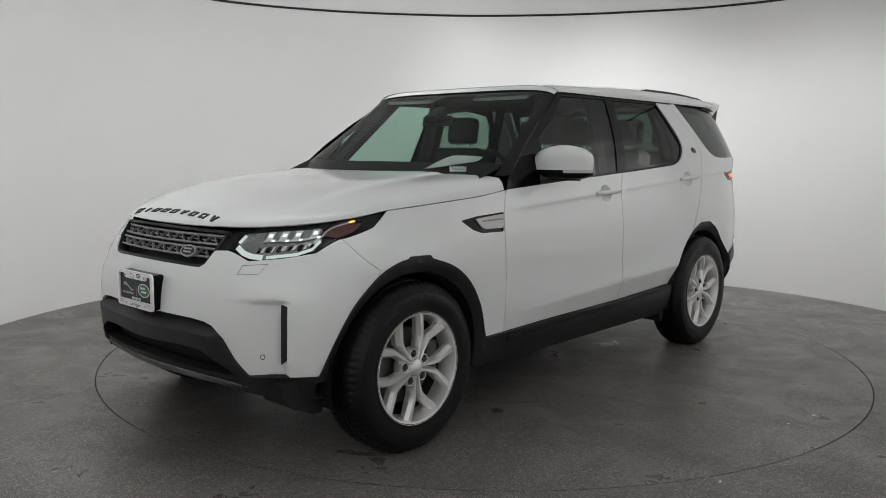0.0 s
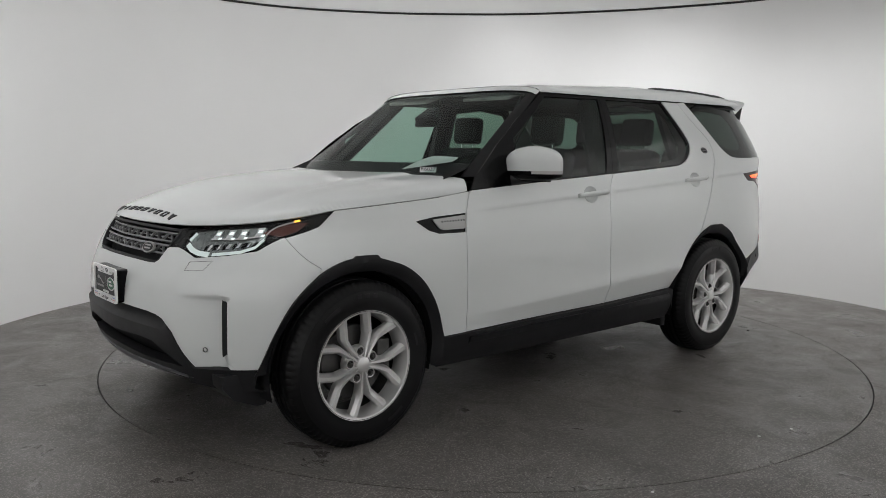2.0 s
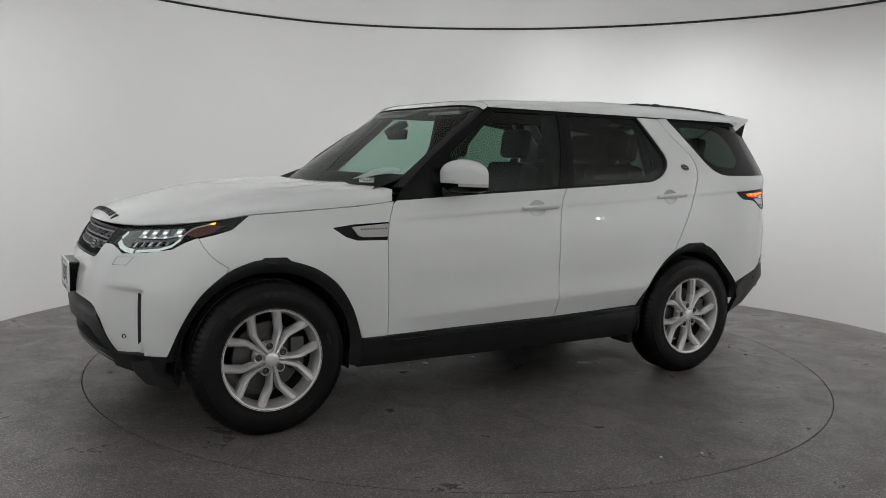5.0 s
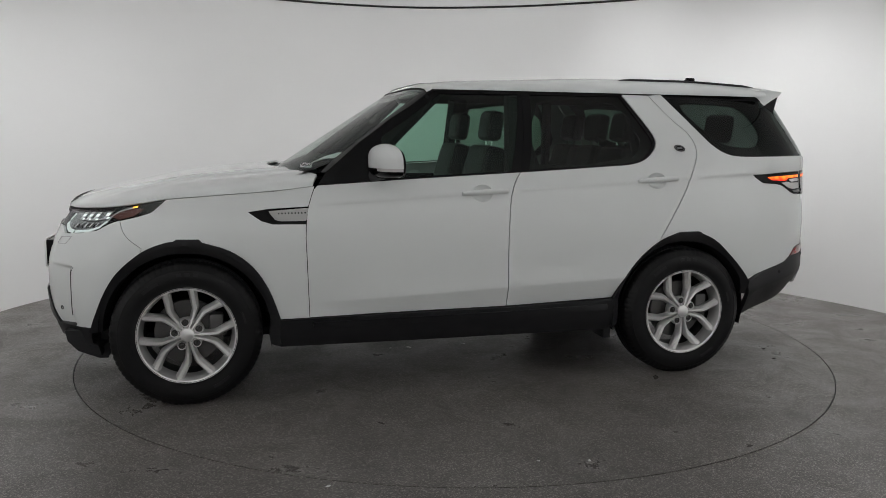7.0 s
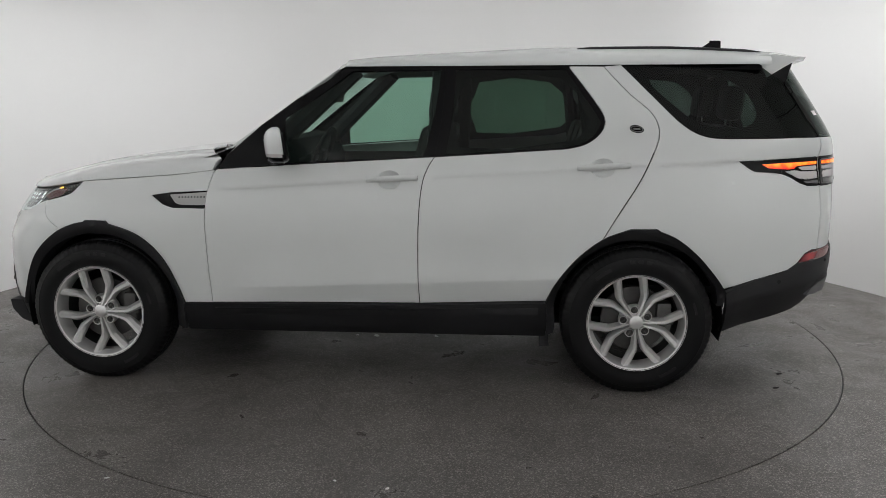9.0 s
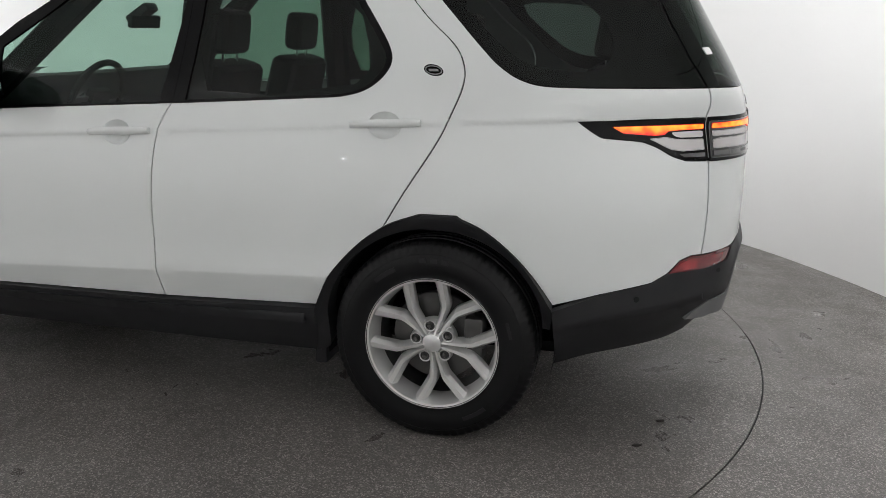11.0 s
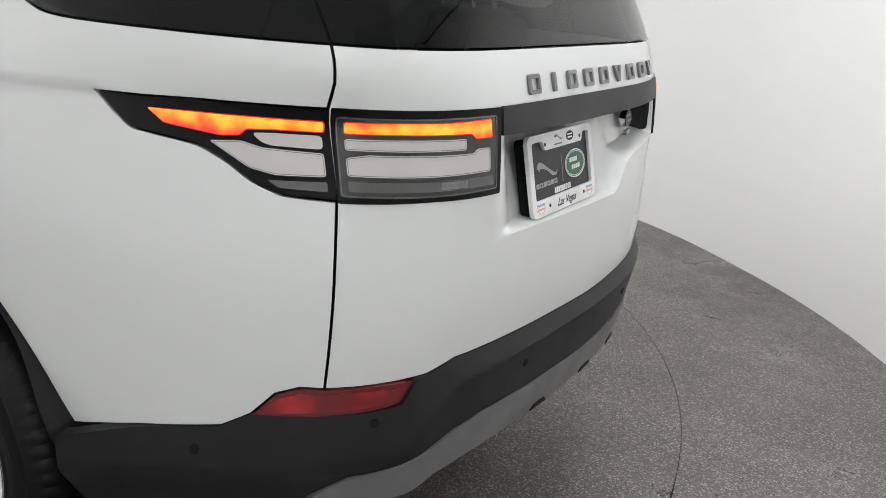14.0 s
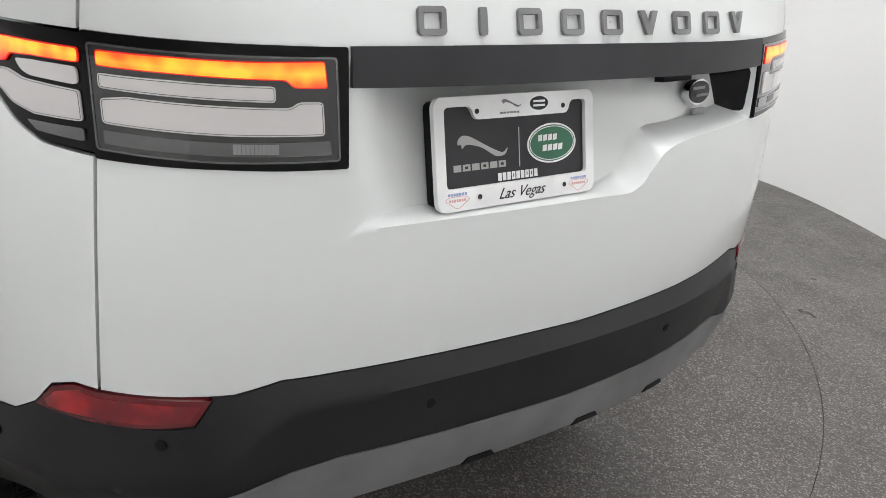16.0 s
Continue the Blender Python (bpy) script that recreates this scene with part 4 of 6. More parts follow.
# inner hull, wheel wells and floor pan
hull = bmesh.new()
rows = []
US = np.linspace(0, 2 * END, 240)
for z in np.linspace(.30, 1.16, 30):
    rows.append([hull.verts.new(skin(u, z, -.055)[0]) for u in US[:-1]])
for a, b in zip(rows, rows[1:]):
    for k in range(len(a)):
        f = (a[k], a[(k + 1) % len(a)], b[(k + 1) % len(a)], b[k])
        c = sum((v.co for v in f), Vector()) / 4
        if c.x > .7 and c.z > .97 or (c.x > 2.0 and abs(c.y) < .62 and c.z < .55) or (c.x < -1.85 and c.z < .64) or (c.x < -2.2 and abs(c.y) < .55 and c.z > .93) or (c.x > 1.88 and c.z < .44):
            continue
        if all(math.hypot(c.x - w, c.z - .385) > .45 for w in (1.4615, -1.4615)) or abs(c.y) < .6:
            hull.faces.new(f)
part("inner_hull", hull, dark_void, car, "dark inner body shell")
part("floor_pan", box(3.9, 1.5, .05, Matrix.Translation((0, 0, .335)), .02), dark_void, car, "dark underbody")
part("boot_pan", box(.60, 1.0, .05, Matrix.Translation((-2.06, 0, .54)), .02), dark_void, car, "dark underbody behind the rear axle")
for cx in (1.4615, -1.4615):
    for s in (1, -1):
        well = bmesh.new()
        n = 24
        ring = [(cx + .452 * math.cos(a), .385 + .452 * math.sin(a)) for a in (radians(-14) + radians(208) * i / n for i in range(n + 1))]
        va = [well.verts.new((x, s * .90, z)) for x, z in ring]
        vb = [well.verts.new((x, s * .58, z)) for x, z in ring]
        for k in range(n):
            well.faces.new((va[k], va[k + 1], vb[k + 1], vb[k]))
        well.faces.new(vb)
        part("wheel_well", well, dark_void, car, "black wheel well liner")


# ---- wheels ----
def tyre_mesh():
    w = .128
    prof = [(.245, -.105), (.26, -.118), (.31, -w), (.35, -.122), (.376, -.108), (.388, -.092), (.393, -.075), (.393, -.050), (.381, -.047), (.381, -.038), (.394, -.035), (.394, -.006), (.382, -.004), (.382, .004), (.394, .006), (.394, .035), (.381, .038), (.381, .047), (.393, .050), (.393, .075), (.388, .092), (.376, .108), (.352, .121), (.349, .1245), (.343, .1245), (.34, .126), (.31, w), (.285, .126), (.268, .121), (.262, .1225), (.255, .119), (.245, .105)]

    def notch(i, k):
        r, h = prof[k]
        return -.004 if r > .375 and abs(h) > .06 and i % 4 == 0 else 0
    bm = revolve(prof, 300, False, "Y", notch)
    for v in bm.verts:
        v.co.y *= .92
        v.co.z = max(v.co.z, -.3845)
    return bm


MARKS = ((47, 64, .306, .324), (228, 246, .306, .322), (82, 86.5, .318, .336), (89.5, 94, .318, .336), (97, 101.5, .318, .336), (158, 170, .30, .312))


def tyre_mark(a0, a1, r0, r1):
    bm = bmesh.new()
    n = max(2, int((a1 - a0) / 2))
    rows = []
    for i in range(n + 1):
        a = radians(a0 + (a1 - a0) * i / n)
        rows.append([bm.verts.new((r * math.cos(a), y, r * math.sin(a))) for r, y in ((r0, .012), (r0, .0212), (r1, .0206), (r1, .010))])
    for p, q in zip(rows, rows[1:]):
        for k in range(4):
            bm.faces.new((p[k], q[k], q[(k + 1) % 4], p[(k + 1) % 4]))
    bm.faces.new(rows[0]), bm.faces.new(rows[-1])
    bmesh.ops.recalc_face_normals(bm, faces=bm.faces[:])
    return bm


def spoke(k, s):
    """One arm of a twin spoke, as a tapering bar with chamfered shoulders."""
    stations = [(.026, .010, .012, .022, -.001), (.048, .0225, .019, .024, -.003), (.082, .041, .026, .026, -.007), (.116, .0575, .031, .026, -.008), (.134, .0645, .036, .026, -.008), (.146, .066, .0385, .026, -.007), (.180, .066, .040, .024, -.003), (.212, .066, .0425, .02, .000), (.243, .066, .048, .018, .004)]
    bm = bmesh.new()
    rings = []
    fine = bend(stations, 2)
    for i, (r, o, w, d, y) in enumerate(fine):
        p = Vector((s * o, 0, r))
        a, b = fine[max(i - 1, 0)], fine[min(i + 1, len(fine) - 1)]
        t = Vector((s * (b[1] - a[1]), 0, b[0] - a[0])).normalized()
        q = Vector((t.z, 0, -t.x))
        rings.append([bm.verts.new(p + q * (w / 2 * f) + Vector((0, y + h, 0))) for f, h in ((-1.1, -d - .022), (-1.0, -.019), (-.45, 0), (.38, -.001), (1.0, -.021), (1.1, -d - .022))])
    for a, b in zip(rings, rings[1:]):
        for j in range(6):
            bm.faces.new((a[j], a[(j + 1) % 6], b[(j + 1) % 6], b[j]))
    bm.faces.new(rings[0][::-1]), bm.faces.new(rings[-1])
    bmesh.ops.recalc_face_normals(bm, faces=bm.faces[:])
    bm.transform(Matrix.Rotation(radians(72 * k), 4, "Y"))
    return bm


def rim_mesh():
    barrel = revolve([(.262, .012), (.259, .016), (.254, .016), (.250, .010), (.243, -.004), (.236, -.03), (.228, -.08), (.224, -.18), (.232, -.2), (.25, -.205)], 96)
    return barrel


HUB_Y = .96
first = {}


def wheel(cx, flip):
    """An alloy wheel with its tyre; flip for the far side."""
    base = Matrix.Translation((cx, (-1 if flip else 1) * HUB_Y, .385)) @ (Matrix.Rotation(math.pi, 4, "Z") if flip else Matrix())
    pieces = [("tyre", rubber, "black road tyre with grooved tread", lambda: (lambda b: (b.transform(Matrix.Translation((0, -.0978, 0))), b)[1])(tyre_mesh())),
              ("hub", alloy, "", lambda: revolve([(.0, -.004), (.036, -.004), (.039, -.008), (.041, -.024), (.078, -.026), (.086, -.034), (.088, -.06), (.0, -.07)], 60)),
              ("rim_lip", alloy, "", lambda: revolve([(.2275, -.075), (.2345, -.03), (.2415, -.004), (.246, .0135), (.2585, .0165), (.2585, .012)], 96)),
              ("brake_disc", iron, "grey steel brake disc", lambda: merged(revolve([(.0, -.060), (.075, -.060), (.08, -.085), (.172, -.085), (.175, -.088), (.175, -.112), (.0, -.112)], 60))),
              ("brake_caliper", iron, "grey brake caliper", lambda: merged(box(.075, .09, .17, Matrix.Translation((-.148 if flip else .0, 0, 0)) @ Matrix.Translation((-.148 if not flip else .296, -.09, .01)), .016), box(.03, .095, .06, Matrix.Translation((-.185 if not flip else .185, -.085, .01)), .01))),
              ("wheel_cap", alloy, "plain grey wheel centre cap", lambda: revolve([(.0, .004), (.029, .003), (.035, -.001), (.0365, -.006)], 40))]
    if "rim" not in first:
        first["rim"] = part("wheel", rim_mesh(), barrel_shade, None).data
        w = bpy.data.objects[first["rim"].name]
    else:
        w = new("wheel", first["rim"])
    w.parent = car
    tagged(w, "silver alloy wheel with five twin spokes")
    w.matrix_basis = base
    for name, mat, label, make in pieces:
        key = name + (str(flip) if name == "brake_caliper" else "")
        if key not in first:
            o = part(name, make(), mat, w, label)
            first[key] = o.data
        else:
            o = tagged(new(name, first[key]), label)
            o.parent = w
    for k, mark in enumerate(MARKS):
        if "mark%d" % k not in first:
            o = part("tyre_mark", tyre_mark(*mark), rubber_bar, w)
            first["mark%d" % k] = o.data
        else:
            o = new("tyre_mark", first["mark%d" % k])
            o.parent = w
    for k in range(10):
        if "spoke%d" % (k % 2) not in first:
            o = part("spoke", spoke(0, 1 if k % 2 else -1), alloy, w, sharp=25)
            first["spoke%d" % (k % 2)] = o.data
        else:
            o = new("spoke", first["spoke%d" % (k % 2)])
            o.parent = w
        o.rotation_euler = (0, radians(72 * (k // 2) + 9), 0)
    for k in range(5):
        a = radians(81 + 72 * k)
        if "nut" not in first:
            b = revolve([(.0, .012), (.007, .012), (.0085, .009), (.0085, -.01), (.014, -.012), (.016, -.002), (.0185, -.002), (.0185, -.02)], 12)
            o = part("wheel_nut", b, nut_dark, w)
            first["nut"] = o.data
        else:
            o = new("wheel_nut", first["nut"])
            o.parent = w
        o.location = (.066 * math.cos(a), -.011, .066 * math.sin(a))
        if "seat" not in first:
            o = part("nut_seat", revolve([(.0175, -.018), (.0185, .0), (.0215, .001), (.0245, -.006), (.026, -.03)], 24), alloy, w)
            first["seat"] = o.data
        else:
            o = new("nut_seat", first["seat"])
            o.parent = w
        o.location = (.066 * math.cos(a), -.009, .066 * math.sin(a))
    return w


for cx in (1.4615, -1.4615):
    for flip in (False, True):
        wheel(cx, flip)


# ---- lamps ----
def ribbon(pts, w):
    """An outline round a bent line of width w."""
    a, b = [], []
    for i, p in enumerate(pts):
        q, r = pts[max(i - 1, 0)], pts[min(i + 1, len(pts) - 1)]
        d = Vector((r[0] - q[0], r[1] - q[1])).normalized()
        n = Vector((-d.y, d.x)) * (w / 2)
        a.append((p[0] + n.x, p[1] + n.y))
        b.append((p[0] - n.x, p[1] - n.y))
    return a + b[::-1]


def flip_u(poly):
    return [(-u, z) for u, z in poly]


HL_TOP = side([(1.549, 1.093), (1.675, 1.071), (1.831, 1.048), (1.957, 1.032)]) + [N(.544, 1.025), N(.462, 1.015)]
HL = HL_TOP + [N(.462, .976), N(.452, .938), N(.498, .940), N(.536, .929), N(.599, .902)] + side([(2.009, .914), (1.905, .937), (1.843, .971), (1.788, .991), (1.694, 1.010), (1.629, 1.031)])


def lamp_line(*pts):
    return [unroll(*p) for p in pts]


LENS = lamp_line((2.09, .516, .961), (2.046, .523, 1.010), (1.95, .63, 1.022), (1.824, .752, 1.032), (1.843, .773, .994), (1.899, .777, .949), (1.957, .736, .925), (2.048, .641, .912), (2.092, .576, .913))
DRL_LEFT = lamp_line((2.094, .516, .956), (2.092, .553, .933), (2.078, .591, .921), (2.050, .632, .917))
DRL_LOW = lamp_line((2.040, .645, .917), (1.991, .70, .925), (1.95, .739, .932), (1.897, .774, .953), (1.852, .775, .986))
DRL_TOP = lamp_line((2.083, .513, .972), (2.051, .523, 1.003))
LED_BAR = lamp_line((2.02, .60, .981), (1.999, .624, .982), (1.959, .672, .983), (1.915, .715, .987), (1.862, .751, .998))
BROW = lamp_line((1.839, .767, 1.001), (1.814, .767, 1.020), (1.786, .776, 1.035), (1.752, .791, 1.045), (1.713, .807, 1.054))
AMBER = side([(1.726, 1.0545), (1.702, 1.0585)])
MARKER = side([(1.855, 1.012), (1.80, 1.034), (1.715, 1.050), (1.67, 1.048), (1.72, 1.018), (1.80, .998)])
for sgn in (1, -1):
    f = (lambda q: q) if sgn > 0 else flip_u
    lamp = part("headlight", panel(f(HL), .03, -.022, 0, edge=.02), gloss_black, car, "headlight cluster with white running lights and black surround")
    part("lamp_bowl", panel(f(LENS), .02, -.018, .004), reflector, lamp, "bright faceted lamp reflector")
    part("running_light", panel(f(ribbon(DRL_LEFT, .020)), .012, -.012, .004), lamp_run, lamp, "glowing white running light strip")
    part("running_light", panel(f(ribbon(DRL_LOW, .012)), .012, -.012, .004), lamp_run, lamp, "glowing white running light strip")
    part("running_light", panel(f(ribbon(DRL_TOP, .014)), .012, -.012, .004), lamp_run, lamp, "glowing white running light strip")
    part("led_bar", panel(f(ribbon(LED_BAR, .006)), .012, -.011, .003), white_lens, lamp, "pale bar below the diodes")
    part("brow_strip", panel(f(ribbon(BROW, .006)), .012, -.012, .003), white_lens, lamp, "thin pale light strip")
    part("amber_light", panel(f(ribbon(AMBER, .008)), .012, -.010, .003), lamp_amber, lamp, "glowing amber side light")
    part("side_marker", panel(f(MARKER), .02, -.014, .003), amber_lens, lamp, "dark amber side marker lens")
    for x, y, z, low in ((1.983, .612, 1.004, .984), (1.943, .656, 1.007, .985), (1.902, .695, 1.010, .989), (1.846, .741, 1.017, 1.000)):
        u, zz = unroll(x, y, z)
        part("projector", panel(f([(u - .019, zz - .022), (u + .012, zz - .020), (u + .018, zz + .014), (u - .014, zz + .013)]), .02, -.012, .010), chrome, lamp, "small square lamp projector")
        part("led", panel(f([(u - .010, zz - .007), (u + .008, zz - .006), (u + .009, zz + .005), (u - .008, zz + .004)]), .02, -.0095, .002), lamp_white, lamp, "lit white diode")
        part("led", panel(f([(u + .012, low - .005), (u + .026, low - .004), (u + .027, low + .004), (u + .013, low + .003)]), .02, -.0085, .002), lamp_white, lamp, "lit white diode")
    for k in range(11):                                      # bright fins of the reflector between the bar and the lower light
        t = k / 10
        u, zz = unroll(2.045 - .165 * t, .60 + .155 * t, .944 + .022 * t)
        w, h = .0035 + .0025 * (k * 7 % 3), .013 - .004 * t
        fin = [(u - w, zz - h), (u + w, zz - h * .9), (u + w + .006, zz + h), (u - w + .006, zz + h * .8)]
        part("facet", panel(f(fin), .02, -.0125, .006), chrome if k % 2 else gloss_black, lamp, "reflector fin")
    part("cover", panel(f(HL), .03, -.002, 0, edge=.02), clear_cover, lamp, "clear moulded headlight cover")

# grille
grille = part("grille", panel(shrink(grille_full, -.004), .04, -.055, 0), dark_void, car, "black grille with pale mesh bands")


def half_span(z):
    return .40 + .044 * min(1.0, max(0.0, (z - .872) / .1)) - .018


inner = shrink(grille_full, .012)
part("grille_frame", panel(shrink(grille_full, .001), .03, -.006, .05, holes=[inner], edge=.02), black_trim, grille, "black grille frame")
for z, w in ((.997, .007), (.962, .007), (.943, .007), (.908, .007)):
    s = half_span(z)
    part("grille_bar", panel(ribbon([N(y, z) for y in np.linspace(-s, s, 31)], w), .03, -.016, .02), badge_grey, grille, "pale grey grille bar")
for z0, z1 in ((.965, .994), (.911, .940)):
    s = half_span(z0) - .01
    cells = 15
    zm = (z0 + z1) / 2
    bms = []
    for i in range(cells):
        y0, y1 = -s + 2 * s * i / cells, -s + 2 * s * (i + 1) / cells
        up = z1 if i % 2 else zm
        d = (y1 - y0)
        a, b = (z0, z1) if i % 2 else (z1, z0)
        bms.append(panel(ribbon([N(y0, a), N(y0 + d * .25, a), N(y0 + d * .75, b), N(y1, b)], .0045), .03, -.02, .012))
        bms.append(panel(ribbon([N(y0, zm), N(y0 + d * .5, zm)], .004), .03, -.022, .010))
    part("grille_mesh", merged(*bms), badge_grey, grille, "pale grey honeycomb mesh strip")
u0, z0 = N(.262, .921)


def oval(u, z, a, b, n=28):
    return [(u + a * math.cos(t), z + b * math.sin(t)) for t in np.linspace(0, 2 * math.pi, n + 1)[:-1]]


part("oval_badge", panel(oval(u0, z0, .052, .026), .02, -.004, .012), satin_silver, grille, "plain oval badge")
part("badge_face", panel(oval(u0, z0, .044, .019), .02, -.002, .004), plate_black, grille, "dark face of the oval badge")
for dz in (-.008, .005):
    part("badge_bar", panel([(u0 - .026, z0 + dz), (u0 + .026, z0 + dz), (u0 + .026, z0 + dz + .006), (u0 - .026, z0 + dz + .006)], .02, -.0012, .001), satin_silver, grille)

# washer cover line and parking sensors on the front bumper
for sgn in (1, -1):
    f = (lambda q: q) if sgn > 0 else flip_u
    w = [N(.579, .842), N(.586, .880), N(.673, .887), N(.656, .846)]
    part("washer_cover", panel(f(w), .03, .0012, .004, holes=[f(shrink(w, .0009))]), grey_trim, car, "headlight washer cover outline")
    u, z = N(.708, .509)
    part("parking_sensor", panel(f(oval(u, z, .011, .011, 16)), .02, .0012, .004, holes=[f(oval(u, z, .0085, .0085, 16))]), grey_trim, car, "small round parking sensor")

# wing vents
VENT_IN = [(1.03, 1.036), (.817, 1.052), (.829, .984), (.965, .984), (.995, .992)]
for sgn in (1, -1):
    f = (lambda q: q) if sgn > 0 else flip_u
    v = part("wing_vent", panel(f(soft(side(VENT), .01)), .03, -.012, 0), gloss_black, car, "black wing vent with a silver insert")
    part("vent_insert", panel(f(soft(side(VENT_IN), .008)), .03, -.004, .008), satin_silver, v, "satin silver vent insert with small marks")
    marks = [panel(f([S(x - .0035, 1.027 + (.99 - x) * .02), S(x + .0035, 1.027 + (.99 - x) * .02), S(x + .0035, 1.019 + (.99 - x) * .02), S(x - .0035, 1.019 + (.99 - x) * .02)]), .02, -.003, .001) for x in np.linspace(.975, .835, 9)]
    part("marks", merged(*marks), ink, v, "row of small dark marks")

# tail lamps
TL_OUT = side(LAMP_L) + [T(.744, 1.236), T(.746, 1.090)] + side(LAMP_L_LOW[::-1][:-1])
TL_STRIP = side([(-2.071, 1.204), (-2.161, 1.208), (-2.264, 1.212)]) + [T(.752, 1.2155), T(.752, 1.199)] + side([(-2.30, 1.196), (-2.256, 1.192), (-2.246, 1.181), (-2.215, 1.177), (-2.107, 1.184)])
TL_WHITE = side([(-2.195, 1.166), (-2.25, 1.172), (-2.285, 1.165)]) + [T(.754, 1.165), T(.754, 1.127)] + side([(-2.31, 1.123), (-2.268, 1.130)])
TL_PINK = side([(-2.266, 1.187), (-2.30, 1.190)]) + [T(.754, 1.193), T(.754, 1.171)] + side([(-2.30, 1.170), (-2.283, 1.173)])
TL_GREY = side([(-2.298, 1.114)]) + [T(.754, 1.119), T(.754, 1.103)] + side([(-2.318, 1.103)])
TR_STRIP = [T(.734, 1.218), T(.671, 1.220), T(.585, 1.220), T(.503, 1.222), T(.50, 1.191), T(.54, 1.191), T(.550, 1.200), T(.671, 1.201), T(.734, 1.200)]
TR_PINK = [T(.734, 1.191), T(.67, 1.1925), T(.562, 1.192), T(.562, 1.1725), T(.67, 1.173), T(.734, 1.173)]
TR_WHITE = [T(.734, 1.161), T(.71, 1.167), T(.545, 1.166), T(.535, 1.1735), T(.505, 1.1735), T(.503, 1.131), T(.62, 1.130), T(.734, 1.131)]
TR_GREY = [T(.734, 1.123), T(.62, 1.122), T(.496, 1.124), T(.494, 1.106), T(.62, 1.105), T(.734, 1.106)]
TR_RING = [T(.7425, 1.227), T(.62, 1.228), T(.486, 1.228), T(.482, 1.097), T(.62, 1.0955), T(.7425, 1.097)]


def lamp_lens(poly, off, material, lamp, label, line=False):
    o = part("lens", panel(poly, .02, off, .003, edge=.01), material, lamp, label)
    if line:
        part("lens_line", panel(shrink(poly, .0016), .02, off + .0003, .0004, edge=.01, holes=[shrink(poly, .0025)]), lens_line, o, "fine dark line inside the lens edge")
    return o


for sgn in (1, -1):
    f = (lambda q: q) if sgn > 0 else flip_t
    o = part("tail_lamp", panel(f(soft(shrink(TL_OUT, .0015), .004)), .03, -.002, .012, edge=.02), gloss_black, car, "rear lamp in the wing with a glowing red and amber bar")
    part("light_bar", panel(f(soft(shrink(TL_STRIP, -.0012), .005)), .012, .0012, .002, edge=.01), tail_edge, o, "glowing red edge of the light bar")
    part("light_core", panel(f(soft(shrink(TL_STRIP, .0004), .005)), .008, .0018, .001, edge=.006), tail_glow, o, "glowing red and amber light bar")
    lamp_lens(f(soft(TL_WHITE, .006)), .0012, white_lens, o, "milky white lens", True)
    lamp_lens(f(soft(TL_PINK, .008)), .0012, white_lens, o, "milky white lens")
    lamp_lens(f(soft(TL_GREY, .004)), .0012, grey_lens, o, "smoky grey lens")
    i = part("tail_lamp", panel(f(soft(LAMP_R, .004)), .03, .003, .02, edge=.02), gloss_black, car, "rear lamp on the tailgate with a glowing red bar")
    part("lamp_carrier", panel(f(soft(TR_RING, .006)), .03, .0042, .002, edge=.02), lamp_carrier, i, "dark grey carrier behind the lenses")
    part("lamp_ring", panel(f(soft(TR_RING, .006)), .03, .0052, .002, edge=.01, holes=[f(soft(shrink(TR_RING, .0025), .005))]), grey_lens, i, "smoky grey lamp ring")
    part("light_bar", panel(f(soft(shrink(TR_STRIP, -.0012), .004)), .012, .0058, .002, edge=.01), tail_edge, i, "glowing red edge of the light bar")
    part("light_core", panel(f(soft(shrink(TR_STRIP, .0004), .004)), .008, .0064, .001, edge=.006), tail_glow, i, "glowing red and amber light bar")
    lamp_lens(f(soft(TR_PINK, .005)), .0062, white_lens, i, "milky white lens", True)
    lamp_lens(f(soft(TR_WHITE, .006)), .0062, white_lens, i, "milky white lens", True)
    grey = lamp_lens(f(soft(TR_GREY, .003)), .0062, grey_lens, i, "smoky grey lens")
    for y in np.arange(.611, .564, -.0047):
        part("lens_rib", panel(f([T(y, 1.1205), T(y - .0043, 1.1205), T(y - .0043, 1.108), T(y, 1.108)]), .02, .0072, .001), badge_grey, grey, "small pale rib")

# tailgate fittings
wall = bmesh.new()
corners = [(-.415, 1.078, -.066), (-.420, 1.20, -.090), (-.4725, 1.20, .0065), (-.4725, 1.0885, .0065)]
front = [wall.verts.new(skin(*T(y, z), o)[0]) for y, z, o in corners]
back = [wall.verts.new(v.co + Vector((.004, -.004, 0))) for v in front]
wall.faces.new(front), wall.faces.new(back[::-1])
for k in range(4):
    wall.faces.new((front[k], back[k], back[(k + 1) % 4], front[(k + 1) % 4]))
bmesh.ops.recalc_face_normals(wall, faces=wall.faces[:])
part("tailgate_recess", wall, gloss_black, car, "black end wall of the plate recess")
u, z = T(-.318, 1.147)
b = part("oval_badge", panel(oval(u, z, .040, .024), .02, -.046, .014), chrome, car, "plain oval badge with a bright rim")
part("badge_face", panel(oval(u, z, .0365, .0208), .02, -.044, .003), plate_black, b, "dark face of the oval badge")
for du in (-.008, .006):
    part("badge_bar", panel([(u - .022 + du, z - du - .002), (u + .022 + du, z - du - .002), (u + .022 + du, z - du + .003), (u - .022 + du, z - du + .003)], .02, -.0425, .001), badge_grey, b)
u, z = T(-.322, 1.110)
part("trim_badge", panel([(u - .022, z - .006), (u + .022, z - .006), (u + .022, z + .006), (u - .022, z + .006)], .02, -.044, .008), badge_grey, car, "small grey trim badge")
u, z = T(-.245, 1.178)
part("latch", panel([(u - .045, z - .006), (u + .045, z - .006), (u + .045, z + .012), (u - .045, z + .012)], .02, -.050, .02), dark_void, car, "black tailgate latch and camera")


